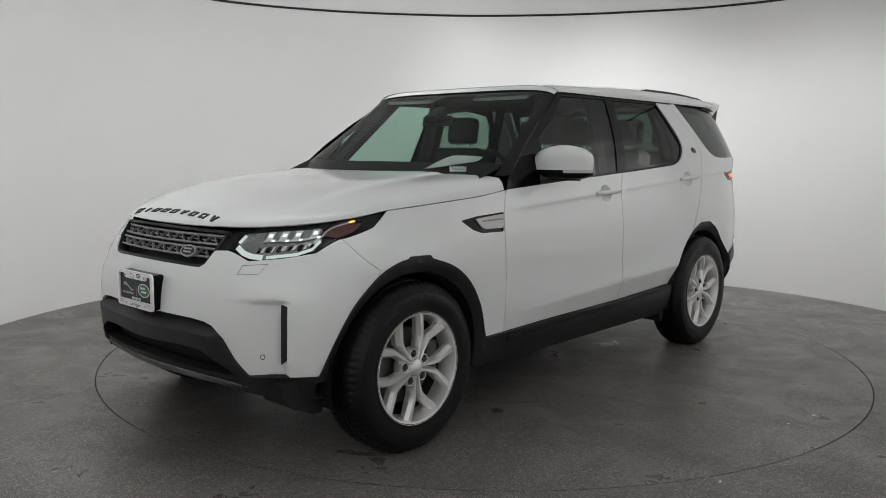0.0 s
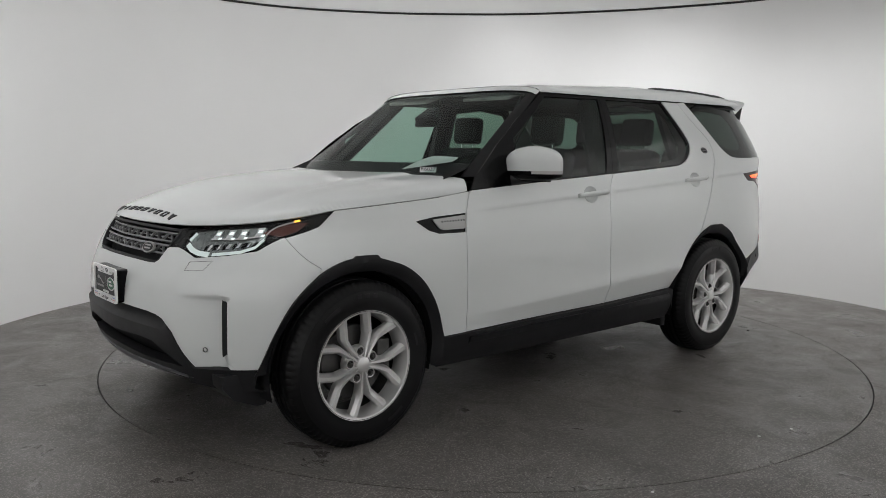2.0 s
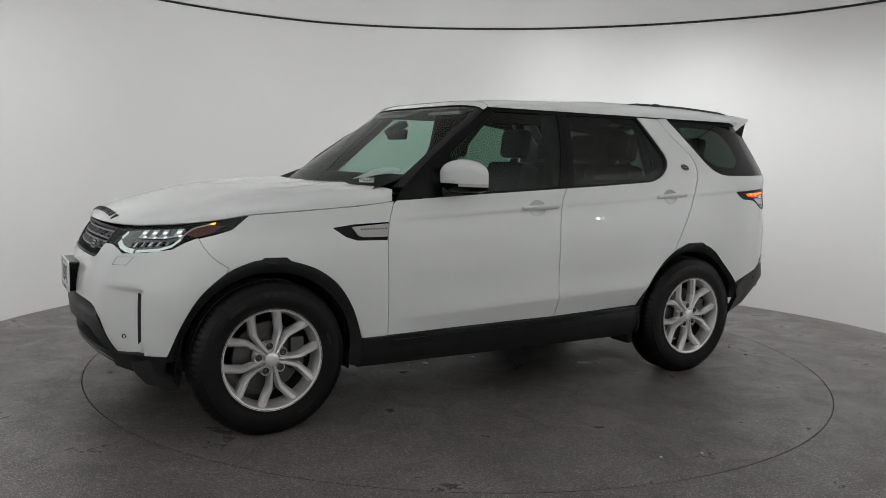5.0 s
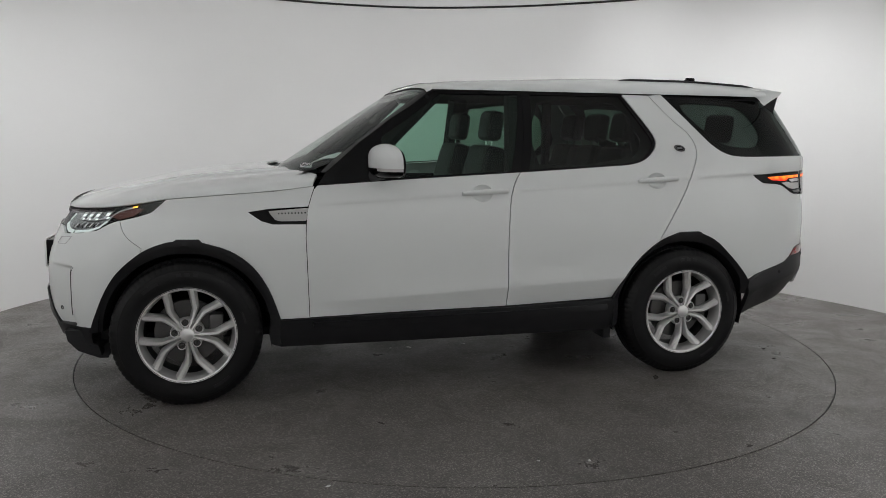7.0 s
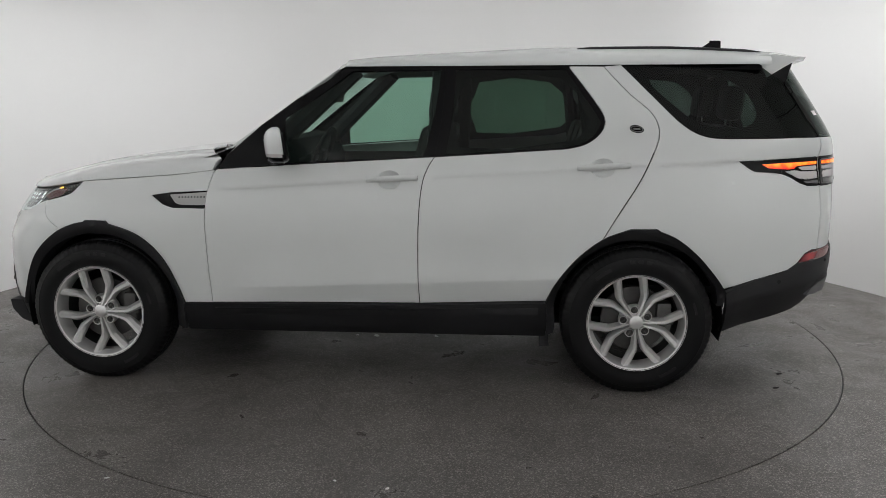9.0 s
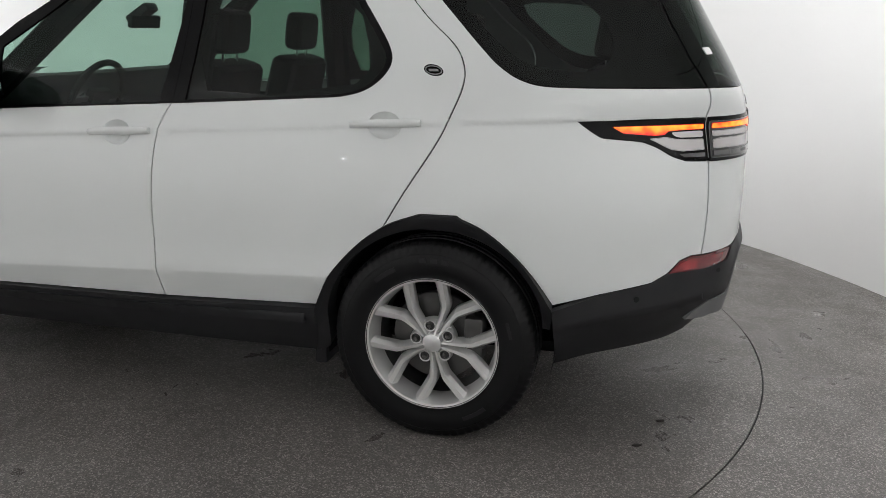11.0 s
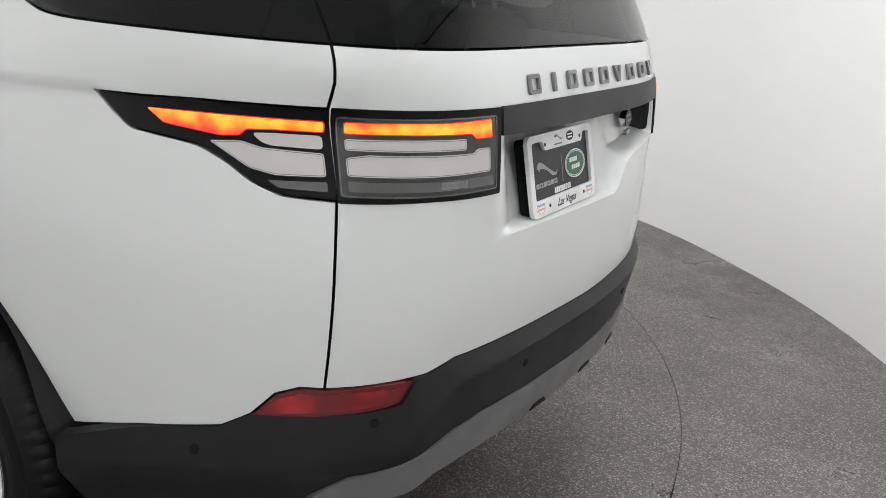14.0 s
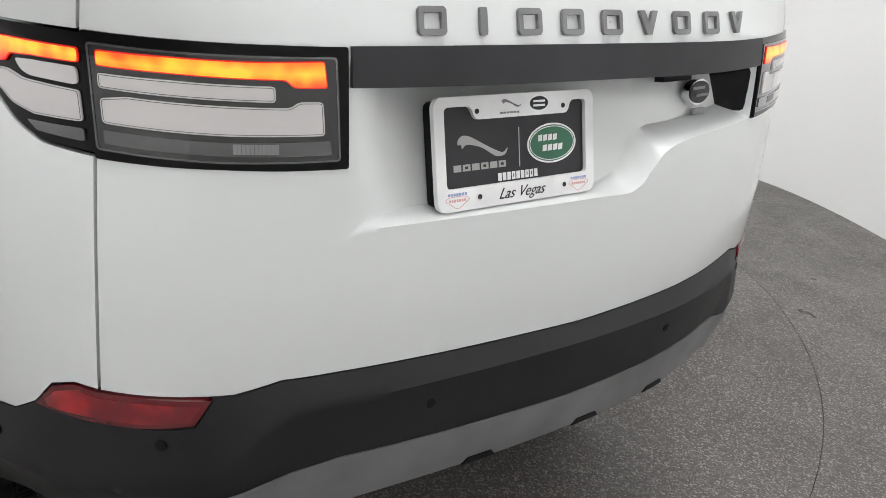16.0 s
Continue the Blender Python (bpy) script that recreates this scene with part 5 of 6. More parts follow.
def emblem(poly_at, place, parent, count=9, width=.045, height=.036):
    """A row of plain raised blocks, some hollow, some solid, where the model emblem stands."""
    for k in range(count):
        c = poly_at(k)
        w = width * (.28 if k == 1 else 1.0)
        h = height
        outer = [(c[0] + w * (a - .5), c[1] + h * (b - .5)) for a, b in ((.08, 0), (.92, 0), (1, .12), (1, .88), (.92, 1), (.08, 1), (0, .88), (0, .12))]
        holes = [] if k in (1, 5, 8) else [[(c[0] + (w - .016) * (a - .5), c[1] + (h - .016) * (b - .5)) for a, b in ((0, 0), (1, 0), (1, 1), (0, 1))]]
        if k in (5, 8):
            outer = [(c[0] + w * (a - .5), c[1] + h * (b - .5)) for a, b in ((.36, 0), (.64, 0), (1, 1), (.72, 1), (.5, .42), (.28, 1), (0, 1))]
            outer = outer if (outer[1][0] > outer[0][0]) else outer[::-1]
        vs, tris = fill(outer, .02, holes, .012)
        part("emblem_block", sheet(vs, tris, place, .006), badge_grey, parent)


em = part("emblem_base", panel([T(-.001, 1.2725), T(.001, 1.2725), T(.001, 1.2735), T(-.001, 1.2735)], .02, .002, .003), badge_grey, tailgate, "row of raised grey emblem blocks")
emblem(lambda k: T(.345 - .0863 * k, 1.272), lambda u, z: skin(u, z, .007), em)
em = part("emblem_base", sheet(*fill([(2.13, -.001), (2.131, -.001), (2.131, .001), (2.13, .001)], .02), lambda x, y: (bonnet_place(x, y)[0] + bonnet_place(x, y)[1] * .001, bonnet_place(x, y)[1]), .002), ink, car, "row of raised dark emblem blocks on the bonnet")


def bonnet_mark(v, h):
    p, n = bonnet_place(2.092 - h, v)
    return p + n * .004, n


for k in range(9):
    c = (-.33 + .0825 * k, 0.0)
    w, h = .046 * (.3 if k == 1 else 1), .034
    outer = [(c[0] + w * (a - .5), c[1] + h * (b - .5)) for a, b in ((0, 0), (1, 0), (1, 1), (0, 1))]
    holes = [] if k in (1, 5, 8) else [[(c[0] + (w - .017) * (a - .5), c[1] + (h - .016) * (b - .5)) for a, b in ((0, 0), (1, 0), (1, 1), (0, 1))]]
    if k in (5, 8):
        outer = [(c[0] + w * (a - .5), c[1] + h * (b - .5)) for a, b in ((.34, 0), (.66, 0), (1, 1), (.7, 1), (.5, .45), (.3, 1), (0, 1))]
    vs, tris = fill(outer, .02, holes, .012)
    part("emblem_block", sheet(vs, tris, bonnet_mark, .004), ink, em)

for y, z in ((.70, .685), (.317, .694), (-.25, .694), (-.70, .685)):
    u, zz = T(y, z)
    part("parking_sensor", panel(oval(u, zz, .0085, .0085, 16), .02, lambda a, b: rear_off(a, b) + .002, .006), dark_void, car, "small round parking sensor")
u, z = S(-2.19, .599)
part("parking_sensor", panel(oval(u, z, .010, .010, 16), .02, lambda a, b: rear_off(a, b) + .002, .006), dark_void, car, "small round parking sensor")
u, z = S(-1.437, 1.382)
for f in (lambda q: q, lambda q: [(-a, b) for a, b in q]):
    b = part("side_badge", panel(f(oval(u, z, .036, .020)), .02, .003, .004), gloss_black, car, "plain black oval badge on the rear pillar")
    part("badge_rim", panel(f(oval(u, z, .032, .016)), .02, .004, .001, holes=[f(oval(u, z, .028, .0125))]), badge_grey, b)
    part("badge_bar", panel(f([(u - .018, z - .004), (u + .018, z - .004), (u + .018, z + .004), (u - .018, z + .004)]), .02, .004, .001), badge_grey, b)


# ---- number plate holders ----
def rounded(w, h, r, n=5, cx=0.0, cy=0.0):
    out = []
    for qx, qy, a0 in ((1, 1, 0), (-1, 1, 90), (-1, -1, 180), (1, -1, 270)):
        for k in range(n + 1):
            a = radians(a0 + 90 * k / n)
            out.append((cx + qx * (w / 2 - r) + r * math.cos(a), cy + qy * (h / 2 - r) + r * math.sin(a)))
    return out


def slab(outer, holes, z0, z1, m):
    vs, tris = fill(outer, .05, holes, .03)
    bm = sheet(vs, tris, lambda x, y: (Vector((x, y, z1)), Vector((0, 0, 1))), z1 - z0)
    bm.transform(m)
    return bm


def plate(m, back):
    """A dealer plate in a white frame; m turns its face (local +Z) to the viewer."""
    p = part("plate_holder", slab(rounded(.312, .156, .012), [], -back, .0, m), gloss_black, car, "dealer plate in a white frame on a black block")
    part("plate_panel", slab(rounded(.30, .15, .01), [], .0005, .003, m), plate_black, p, "black dealer plate panel")
    window = soft([(-.142, -.050), (.142, -.050), (.142, .068), (.109, .068), (.102, .048), (-.085, .048), (-.093, .068), (-.142, .068)], .008)
    part("plate_frame", slab(rounded(.320, .166, .016), [window], .0008, .010, m), plate_white, p, "white plastic plate frame")
    part("divider", slab([(.003, -.029), (.0048, -.029), (.0048, .0315), (.003, .0315)], [], .003, .0036, m), satin_silver, p)
    part("plate_oval_face", slab(oval(.073, .002, .0515, .0305), [], .003, .0036, m), plate_green, p, "plain green oval")
    part("plate_oval", slab(oval(.073, .002, .0525, .0315), [oval(.073, .002, .0498, .0288)], .003, .0040, m), plate_white, p, "white oval ring")
    part("plate_oval", slab(oval(.073, .002, .0480, .0270), [oval(.073, .002, .0468, .0258)], .003, .0040, m), plate_white, p, "thin white oval ring")
    for x0, x1, y0 in ((.043, .085, .006), (.052, .097, -.010)):
        for k in range(4):
            a, w = x0 + (x1 - x0) * k / 4, (x1 - x0) / 4 - .0025
            part("plate_bar", slab([(a, y0), (a + w, y0 + .001), (a + w + .001, y0 + .0105), (a + .001, y0 + .0095)], [], .0037, .0042, m), plate_white, p)
    cat = bend([(-.115, .013), (-.113, .021), (-.104, .026), (-.090, .023), (-.074, .015), (-.056, .006), (-.040, -.001), (-.028, -.004), (-.020, .002), (-.026, -.008), (-.042, -.009), (-.054, -.003), (-.070, .006), (-.088, .011), (-.100, .012), (-.107, .007), (-.109, .013)], 3, True)
    part("plate_motif", slab(cat, [], .003, .004, m), satin_silver, p, "plain silver swoosh")
    part("plate_motif", slab([(x * .40 + .012, y * .36 + .066) for x, y in cat], [], .0100, .0106, m), badge_grey, p, "small grey swoosh")
    for k in range(6):                                   # plain blocks in place of the brand name
        a = -.124 + .0172 * k
        part("plate_bar", slab([(a, -.0265), (a + .014, -.0265), (a + .014, -.0165), (a, -.0165)], [[(a + .004, -.0235), (a + .010, -.0235), (a + .010, -.0195), (a + .004, -.0195)]] if k % 2 else [], .003, .0036, m), satin_silver, p)
    for k in range(9):
        a = -.040 + .0092 * k
        part("plate_bar", slab([(a, -.0475), (a + .0068, -.0475), (a + .0068, -.0355), (a, -.0355)], [[(a + .0024, -.0440), (a + .0046, -.0440), (a + .0046, -.0385), (a + .0024, -.0385)]] if k in (3, 6, 7) else [], .003, .0036, m), plate_white, p)
    part("city_name", text_mesh("Las Vegas", .0168, m @ Matrix.Translation((.0, -.067, .0104)), .55, .0003), ink, p, "dark slanted city name")
    for x in (-.124, .124):
        sign = bend([(x - .022, -.0665), (x - .016, -.0615), (x, -.0605), (x + .016, -.0615), (x + .022, -.0665), (x + .013, -.0725), (x, -.0795), (x - .013, -.0725)], 3, True)
        part("sticker", slab(sign, [shrink(sign, .0009)], .0100, .0104, m), plate_red, p, "small pale red sign outline")
        for k in range(7):
            part("sticker_bar", slab([(x - .0155 + .0046 * k, -.0690), (x - .0125 + .0046 * k, -.0690), (x - .0125 + .0046 * k, -.0650), (x - .0155 + .0046 * k, -.0650)], [], .0100, .0104, m), plate_red, p)
            part("sticker_bar", slab([(x - .0175 + .0052 * k, -.0600), (x - .0137 + .0052 * k, -.0600), (x - .0137 + .0052 * k, -.0560), (x - .0175 + .0052 * k, -.0560)], [], .0100, .0104, m), plate_blue, p)
    for k in range(6):
        part("plate_bar", slab([(-.038 + .0066 * k, .0535), (-.033 + .0066 * k, .0535), (-.033 + .0066 * k, .0565), (-.038 + .0066 * k, .0565)], [], .0100, .0106, m), badge_grey, p)
    part("plate_bar", slab(oval(.041, .066, .019, .0105), [], .0100, .0106, m), plate_black, p, "small dark oval")
    for y0 in (.0675, .0610):
        part("plate_bar", slab([(.029, y0), (.053, y0), (.053, y0 + .0032), (.029, y0 + .0032)], [], .0105, .0109, m), plate_white, p)
    for x, y in ((-.082, .060), (.092, .060), (-.082, -.066), (.092, -.066)):
        part("screw", slab(oval(x, y, .004, .004, 10), [], .0100, .0108, m), ink, p)


def facing(x, y, z, sign, lean=0.0):
    right = Vector((0, sign, 0))
    up = Vector((sign * math.sin(radians(lean)) * -1, 0, math.cos(radians(lean))))
    out = right.cross(up)
    m = Matrix((right, up, out)).transposed().to_4x4()
    m.translation = (x, y, z)
    return m


plate(facing(2.293, 0, .728, 1), .05)
plate(facing(-2.533, .163, 1.083, -1, 13.0), .022)


# ---- door handles and mirrors ----
def handle(x0, x1, z0, z1, door):
    n = 14
    rings = []
    bm = bmesh.new()
    for k in range(n + 1):
        t = k / n
        x, z = x0 + (x1 - x0) * t, z0 + (z1 - z0) * t
        p, nn = skin(*S(x, z))
        lift = .012 + .020 * math.sin(math.pi * min(1, max(0, t))) ** .5
        h = .0165 * (.45 + .55 * math.sin(math.pi * (.06 + .80 * t)) ** .6)
        c = p + nn * lift
        rings.append([bm.verts.new(c + nn * (a * .011) + Vector((0, 0, b * h))) for a, b in ((-1, -.6), (-.3, -1), (.6, -.8), (1, -.2), (1, .4), (.5, .9), (-.4, 1), (-1, .6))])
    for a, b in zip(rings, rings[1:]):
        for k in range(8):
            bm.faces.new((a[k], a[(k + 1) % 8], b[(k + 1) % 8], b[k]))
    bm.faces.new(rings[0][::-1]), bm.faces.new(rings[-1])
    bmesh.ops.recalc_face_normals(bm, faces=bm.faces[:])
    twin = mirrored(bm)
    part("door_handle", bm, white_paint, door[0], "white door handle", sharp=50)
    part("door_handle", twin, white_paint, door[1], "white door handle", sharp=50)


handle(-.045, -.316, 1.117, 1.131, fd)
handle(-1.140, -1.405, 1.182, 1.197, rd)


def pod(lo, hi, grow=0.0, ahead=.066, behind=.030, tight=1.0):
    """A slice of the swept-back mirror housing between two heights (0 bottom, 1 top)."""
    bm = bmesh.new()
    rows = []
    for j in range(13):
        t = lo + (hi - lo) * j / 12
        z = 1.305 + .186 * (t - .5) * tight
        k = (1 - abs(2 * t - 1) ** (2.6 if t > .5 else 7)) ** .5 if 0 < t < 1 else 0.0
        k = max(k, .18 if t > .5 else .6)
        row = []
        for i in range(33):
            a = 2 * math.pi * i / 32
            c, s = math.cos(a), math.sin(a)
            cx = .388 + (.015 if c > 0 else 0)
            x = cx + (ahead if c > 0 else behind) * k * math.copysign(abs(c) ** (.8 if c > 0 else .5), c) + .02 * (t - .5)
            y = 1.018 + (.150 * tight + grow) * k * math.copysign(abs(s) ** .8, s) - .02 * (1 - t)
            row.append(bm.verts.new((x + grow - .26 * (y - 1.018), y, z)))
        rows.append(row)
    for a, b in zip(rows, rows[1:]):
        for i in range(32):
            bm.faces.new((a[i], a[i + 1], b[i + 1], b[i]))
    bm.faces.new(rows[-1][:-1]), bm.faces.new(rows[0][:-1][::-1])
    bmesh.ops.remove_doubles(bm, verts=bm.verts[:], dist=1e-5)
    bmesh.ops.recalc_face_normals(bm, faces=bm.faces[:])
    return bm


mirror = part("door_mirror", pod(.30, 1.0), white_paint, car, "white door mirror with a black foot")
part("mirror_foot", pod(0.0, .30), gloss_black, mirror, "glossy black lower mirror shell")
part("mirror_surround", pod(.02, .98, 0.0, .005, .052, .93), gloss_black, mirror, "glossy black rim round the mirror glass")


def mirror_uv(u, v):
    y = 1.010 + .085 * (2 * u - 1) * (1 - .35 * (2 * v - 1) ** 4)
    return Vector((.337 - .26 * (y - 1.018) + .014 * (v - .5), y, 1.262 + .092 * v))


part("mirror_glass", grid_surface(mirror_uv, 8, 10, .004), chrome, mirror, "mirror glass")
part("mirror_arm", tube([(.46, .90, 1.222), (.43, .94, 1.226), (.40, .985, 1.234)], [.034, .028, .026], 12), black_trim, mirror, "black mirror arm")
strip = pod(.22, .31, .003)
bmesh.ops.delete(strip, geom=[f for f in strip.faces if f.calc_center_median().y < 1.05], context="FACES")
part("indicator", strip, white_lens, mirror, "white indicator strip")

# ---- cabin ----
part("headlining", grid_surface(lambda u, v: roof_uv(.02 + .96 * u, .04 + .92 * v) - Vector((0, 0, .045)), 20, 14), cabin_dark, car, "dark roof lining")
part("cabin_floor", box(2.7, 1.5, .04, Matrix.Translation((-.65, 0, .52))), cabin_dark, car, "dark cabin carpet")


def dash_uv(u, v):
    prof = [(.95, 1.20), (.80, 1.245), (.66, 1.298), (.52, 1.292), (.44, 1.14), (.46, .95), (.52, .75)]
    i = min(5, int(u * 6))
    a, b = prof[i], prof[i + 1]
    t = u * 6 - i
    y = .82 * (2 * v - 1)
    hump = (.002 + .006 * min(1.0, max(0.0, (.80 - a[0] - (b[0] - a[0]) * t) / .22))) * math.exp(-((y - .46) / .17) ** 2) if u < .75 else 0
    return Vector((a[0] + (b[0] - a[0]) * t, y, a[1] + (b[1] - a[1]) * t + hump))


part("dashboard", grid_surface(dash_uv, 24, 30, .02), cabin_dark, car, "dark moulded dashboard")
wheel_m = Matrix.Translation((.33, .38, 1.195)) @ Matrix.Rotation(radians(-24), 4, "Y")
ringpts = [(0, .18 * math.cos(a), .18 * math.sin(a)) for a in np.linspace(0, 2 * math.pi, 41)]
sw = part("steering_wheel", tube(ringpts, .0155, 10, wheel_m, False), cabin_dark, car, "black leather steering wheel")
part("wheel_boss", box(.05, .13, .10, wheel_m, .02), cabin_dark, sw)
for a in (0, 180, 270):
    part("wheel_spoke", box(.02, .12, .028, wheel_m @ Matrix.Rotation(radians(a), 4, "X") @ Matrix.Translation((.01, .11, 0)), .006), cabin_dark, sw)
part("steering_column", tube([(.36, .38, 1.19), (.55, .38, 1.09)], .045, 12), cabin_dark, sw)


def seat_parts(x, y, w, rear=False):
    b = box(.50, w, .17, Matrix.Translation((x, y, .78)) @ Matrix.Rotation(radians(-8), 4, "Y"), .05, 3)
    seat = part("seat", b, seat_leather, car, "dark leather seat")
    m = Matrix.Translation((x - .30, y, 1.03)) @ Matrix.Rotation(radians(-15), 4, "Y")
    bk = box(.15, w * .96, .72, m, .055, 3)
    for v in bk.verts:
        if v.co.z > 1.15:
            v.co.y = y + (v.co.y - y) * .86
    part("backrest", bk, seat_leather, seat)
    m = Matrix.Translation((x - .40, y, 1.505)) @ Matrix.Rotation(radians(-8), 4, "Y")
    part("headrest", box(.10, .24, .19, m, .045, 3), seat_leather, seat)
    for s in (1, -1):
        part("headrest_post", tube([(x - .385, y + s * .06, 1.30), (x - .395, y + s * .06, 1.45)], .007, 8), chrome, seat)


for y in (.38, -.38):
    seat_parts(.02, y, .52)
for y in (.42, -.42, 0):
    seat_parts(-.88, y, .44 if y else .36, True)
for y in (.36, -.36):
    seat_parts(-1.62, y, .46, True)
Q_LINE = [(-1.36, 1.70), (-1.595, 1.465), (-1.68, 1.39), (-1.76, 1.345), (-1.86, 1.325), (-2.25, 1.325), (-2.22, 1.70)]
Q_HOLE = bend([(-1.50, 1.662), (-1.66, 1.49), (-1.76, 1.425), (-1.86, 1.402), (-2.0, 1.402), (-2.06, 1.47), (-2.02, 1.57), (-1.92, 1.645), (-1.8, 1.664)], 3, True)
both("quarter_lining", panel(side(Q_LINE), .05, -.035, .008, holes=[side(Q_HOLE)]), cabin_dark, "dark inner lining round the quarter window")
pair("pillar_lining", [S(-2.12, 1.33), T(.66, 1.33), T(.56, 1.69), S(-1.98, 1.69)], cabin_dark, "dark inner lining of the rear pillar", step=.05, off=-.045, depth=.008)
D_LINE = [(-.385, 1.235), (-.43, 1.70), (-1.10, 1.70), (-1.235, 1.52), (-1.275, 1.44), (-1.275, 1.39), (-1.235, 1.335), (-1.17, 1.295), (-1.08, 1.275)]
D_HOLE = bend([(-.53, 1.295), (-.555, 1.655), (-1.05, 1.655), (-1.165, 1.50), (-1.195, 1.42), (-1.15, 1.35), (-1.06, 1.325)], 2, True)
both("door_lining", panel(side(D_LINE), .05, -.035, .008, holes=[side(D_HOLE)]), cabin_dark, "dark inner frame of the rear door window")
part("inner_mirror", box(.03, .24, .065, Matrix.Translation((.30, .0, 1.545)) @ Matrix.Rotation(radians(-12), 4, "Y"), .012), cabin_dark, car, "interior mirror")
part("mirror_mount", box(.14, .10, .045, Matrix.Translation((.31, 0, 1.585)) @ Matrix.Rotation(radians(31), 4, "Y"), .015), cabin_dark, car, "sensor block on the windscreen")
for s in (1, -1):
    part("sun_visor", box(.16, .40, .02, Matrix.Translation((.10, s * .38, 1.70)) @ Matrix.Rotation(radians(18), 4, "Y"), .006), cabin_pale, car, "pale folded sun visor")
    for pts, w in (([(-.41, .81, 1.15), (-.44, .665, 1.70)], .07), ([(-1.22, .82, 1.2), (-1.16, .66, 1.70)], .035), ([(.60, .82, 1.18), (.05, .65, 1.70)], .055)):
        part("inner_pillar", tube([(x, s * y, z) for x, y, z in pts], w, 8), cabin_dark, car, "dark inner pillar lining")
part("sticker", panel([T(.684, 1.447), T(.660, 1.449), T(.657, 1.471), T(.682, 1.469)], .02, .0, .003), plate_white, car, "small white sticker on the quarter glass")
# wipers
for y0, y1 in ((.62, .02), (-.05, -.62)):
    base = screen(y0 / .95, -.02, .012)
    tip = screen(y1 / .95, -.005, .010)
    part("wiper", tube([base, base.lerp(tip, .5) + Vector((0.01, 0, .004)), tip], [.011, .008, .005], 6), black_trim, car, "black windscreen wiper")
# flaps below the body
for s in (1, -1):
    part("mud_flap", box(.05, .16, .12, Matrix.Translation((-.985, s * .82, .285)), .01), black_trim, car, "small black mud flap")
    flap = bmesh.new()
    line = [(2.09, .40), (2.08, .345), (2.03, .287), (1.97, .262), (1.925, .243), (1.88, .243), (1.862, .31), (1.86, .40)]
    rows = [[flap.verts.new((x, s * y, z)) for x, z in line] for y in (.60, .80)]
    flap.faces.new(rows[0]), flap.faces.new(rows[1][::-1])
    for k in range(len(line)):
        j = (k + 1) % len(line)
        flap.faces.new((rows[0][k], rows[1][k], rows[1][j], rows[0][j]))
    bmesh.ops.recalc_face_normals(flap, faces=flap.faces[:])
    part("air_flap", flap, black_trim, car, "black wheel air deflector")
for y in (-.287, -.07, .188):
    poly = [T(y + d, z) for d, z in ((.036, .5305), (-.036, .5305), (-.026, .543), (.024, .543))]
    part("skirt_notch", panel(poly, .02, lambda u, z: skirt_off(u, z) + .003, .01), dark_void, car, "dark notch in the lower skirt")

# the far side of the cabin leans in a little more
for ob in car.children_recursive:
    if ob.type == "MESH" and ob.name.split(".")[0] in ("windscreen", "screen_edge", "screen_header", "roof_front_edge", "pillar_trim", "front_door_glass", "inner_pillar"):
        for v in ob.data.vertices:
            k = min(1.0, max(0.0, (-0.15 - v.co.y) / 0.6)) * min(1.0, max(0.0, (v.co.x - 0.0) / 0.3))
            v.co.y += 0.05 * k * k * (3 - 2 * k)

# ---- loose things ----
def sheet_of_paper(name, corners, material, label, category, thick=.0008):
    bm = bmesh.new()
    vs = [bm.verts.new(c) for c in corners]
    bm.faces.new(vs)
    bmesh.ops.subdivide_edges(bm, edges=bm.edges[:], cuts=3, use_grid_fill=True)
    for v in bm.verts:
        v.co.z += .004 * math.sin(v.co.x * 31 + v.co.y * 17)
    bmesh.ops.solidify(bm, geom=bm.faces[:], thickness=thick)
    return tagged(part(name, bm, material), label, category)


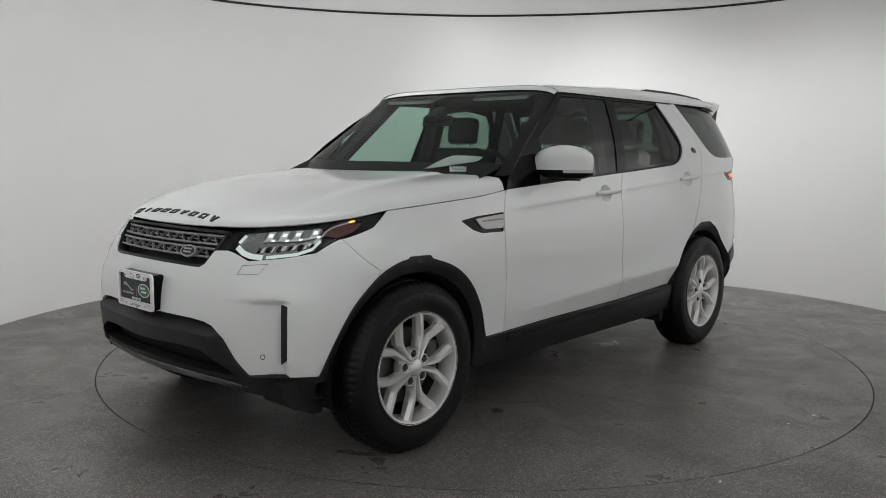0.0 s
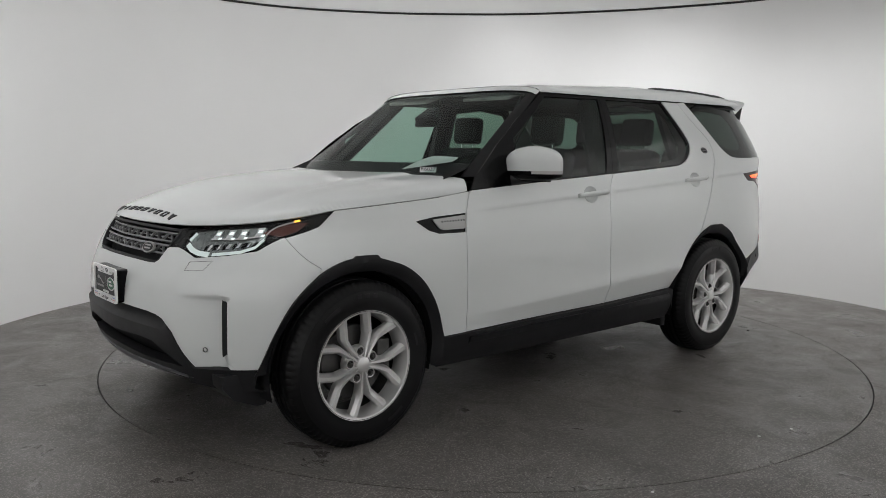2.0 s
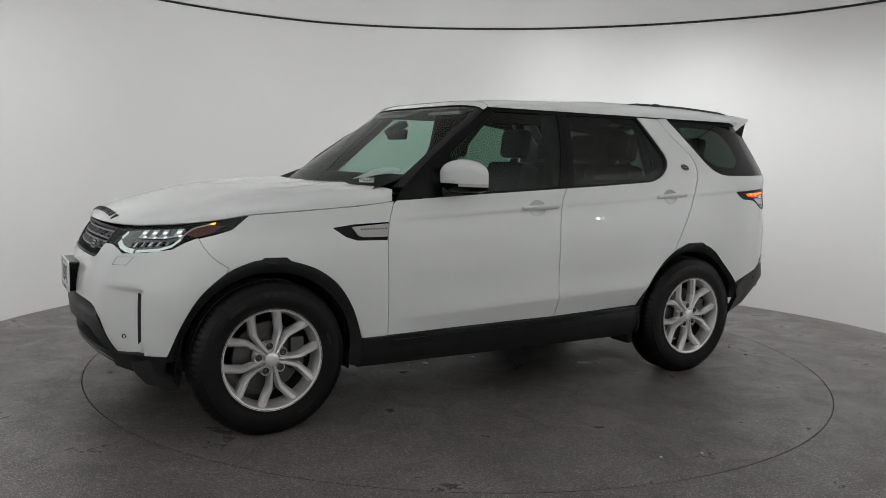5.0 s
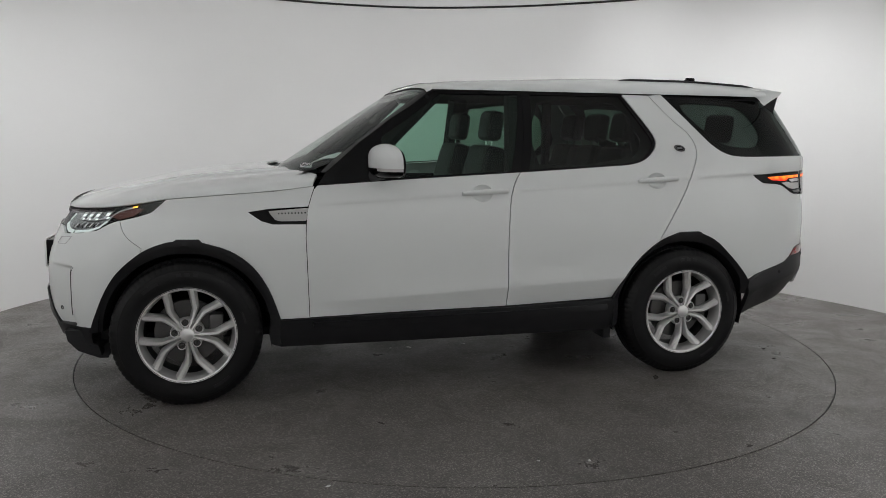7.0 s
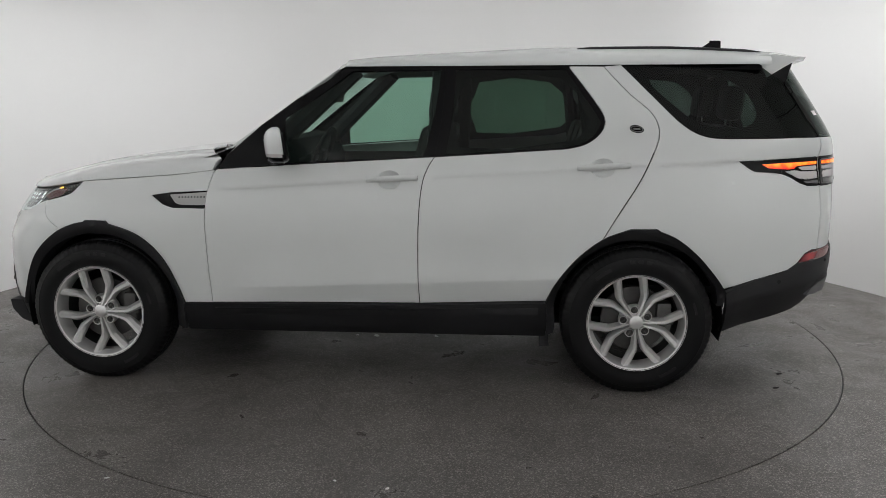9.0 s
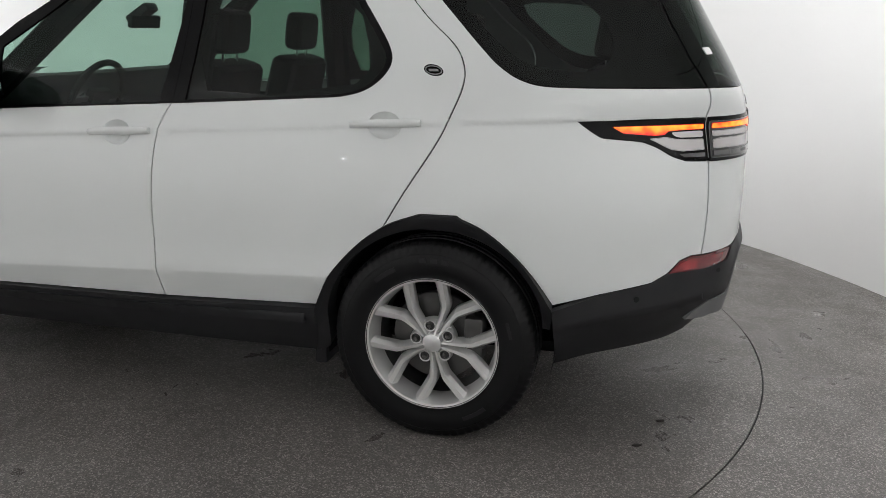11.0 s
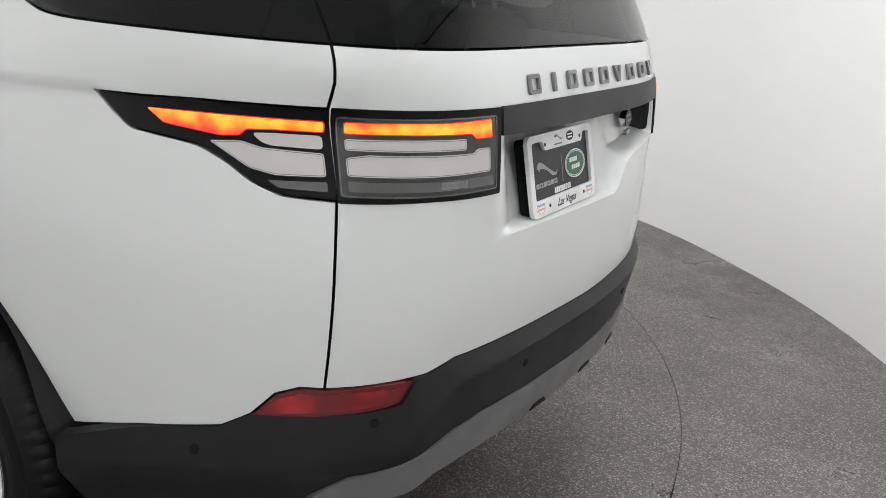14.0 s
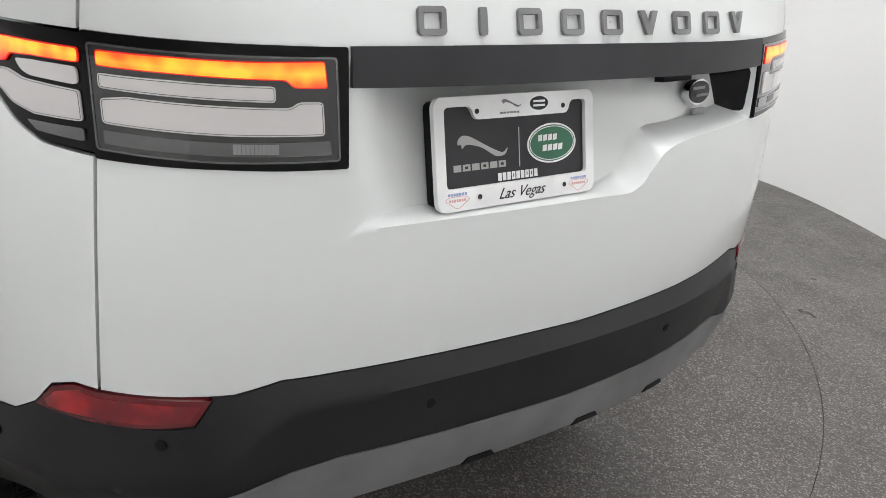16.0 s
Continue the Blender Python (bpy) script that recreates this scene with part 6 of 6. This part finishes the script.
sheet_of_paper("paper_sheet", [(.77, .34, 1.268), (.70, .63, 1.302), (.56, .585, 1.328), (.58, .385, 1.340)], paper, "white paper sheet lying on the dashboard behind the windscreen", "paper")
tag_m = Matrix.Translation((.80, .612, 1.268)) @ Matrix.Rotation(radians(132), 4, "Z") @ Matrix.Rotation(radians(66), 4, "X")
tag = tagged(part("stock_tag", box(.088, .03, .002, tag_m), plate_white), "small white stock tag standing on the dashboard", "tag")
part("tag_number", text_mesh("R6037", .022, tag_m @ Matrix.Translation((0, .003, .0015))), ink, tag, "black printed number")

random.seed(5)


def scrap(x, y, rx, ry, n, thick, turn=0.0):
    """A small thin flake with an uneven outline, lying on the floor."""
    bm = bmesh.new()
    ring = []
    for k in range(n):
        a = 2 * math.pi * k / n
        px, py = rx * random.uniform(.7, 1) * math.cos(a), ry * random.uniform(.7, 1) * math.sin(a)
        ring.append((x + px * math.cos(turn) - py * math.sin(turn), y + px * math.sin(turn) + py * math.cos(turn), thick * random.uniform(.7, 1)))
    top = [bm.verts.new((a, b, .0006 + c)) for a, b, c in ring]
    low = [bm.verts.new((a, b, .0004)) for a, b, c in ring]
    mid = bm.verts.new((x, y, .0006 + thick * 1.2))
    for k in range(n):
        j = (k + 1) % n
        bm.faces.new((top[k], top[j], mid))
        bm.faces.new((low[k], low[j], top[j], top[k]))
    bm.faces.new(low[::-1])
    return bm


FLECKS = [(.077, .05, .03), (.204, .046, .014), (-.318, .033, .02), (.848, 2.131, .012), (-.103, 2.074, .010), (2.01, -.566, .016), (-.329, 2.123, .012)]
for x, y, s in FLECKS:
    tagged(part("floor_fleck", scrap(x, y, s, s * .6, 9, .002, random.uniform(0, 3)), paper), "small pale fleck on the grit floor", "scrap", "scraps on the floor")
for x, y in ((-2.322, .595), (-2.235, .825)):
    tagged(part("leaf", scrap(x, y, .024, .012, 10, .003, .5), leaf_brown), "small dark leaf lying on the grit floor", "leaf", "leaves on the floor")
for points in (((-2.51, -2.58), (-2.545, -2.586), (-2.58, -2.60)), ((-2.36, -1.96), (-2.372, -1.978), (-2.39, -1.99)), ((-2.42, -2.06), (-2.46, -2.062), (-2.50, -2.07))):
    bm = bmesh.new()
    left = [bm.verts.new((x, y + .004, .0008)) for x, y in points]
    right = [bm.verts.new((x, y - .004, .0008)) for x, y in points]
    for a, b, c, d in zip(left, left[1:], right[1:], right):
        bm.faces.new((a, d, c, b))
    tagged(part("floor_crack", bm, seam_dark), "short dark crack in the grit floor", "crack", "cracks in the floor", "structure")
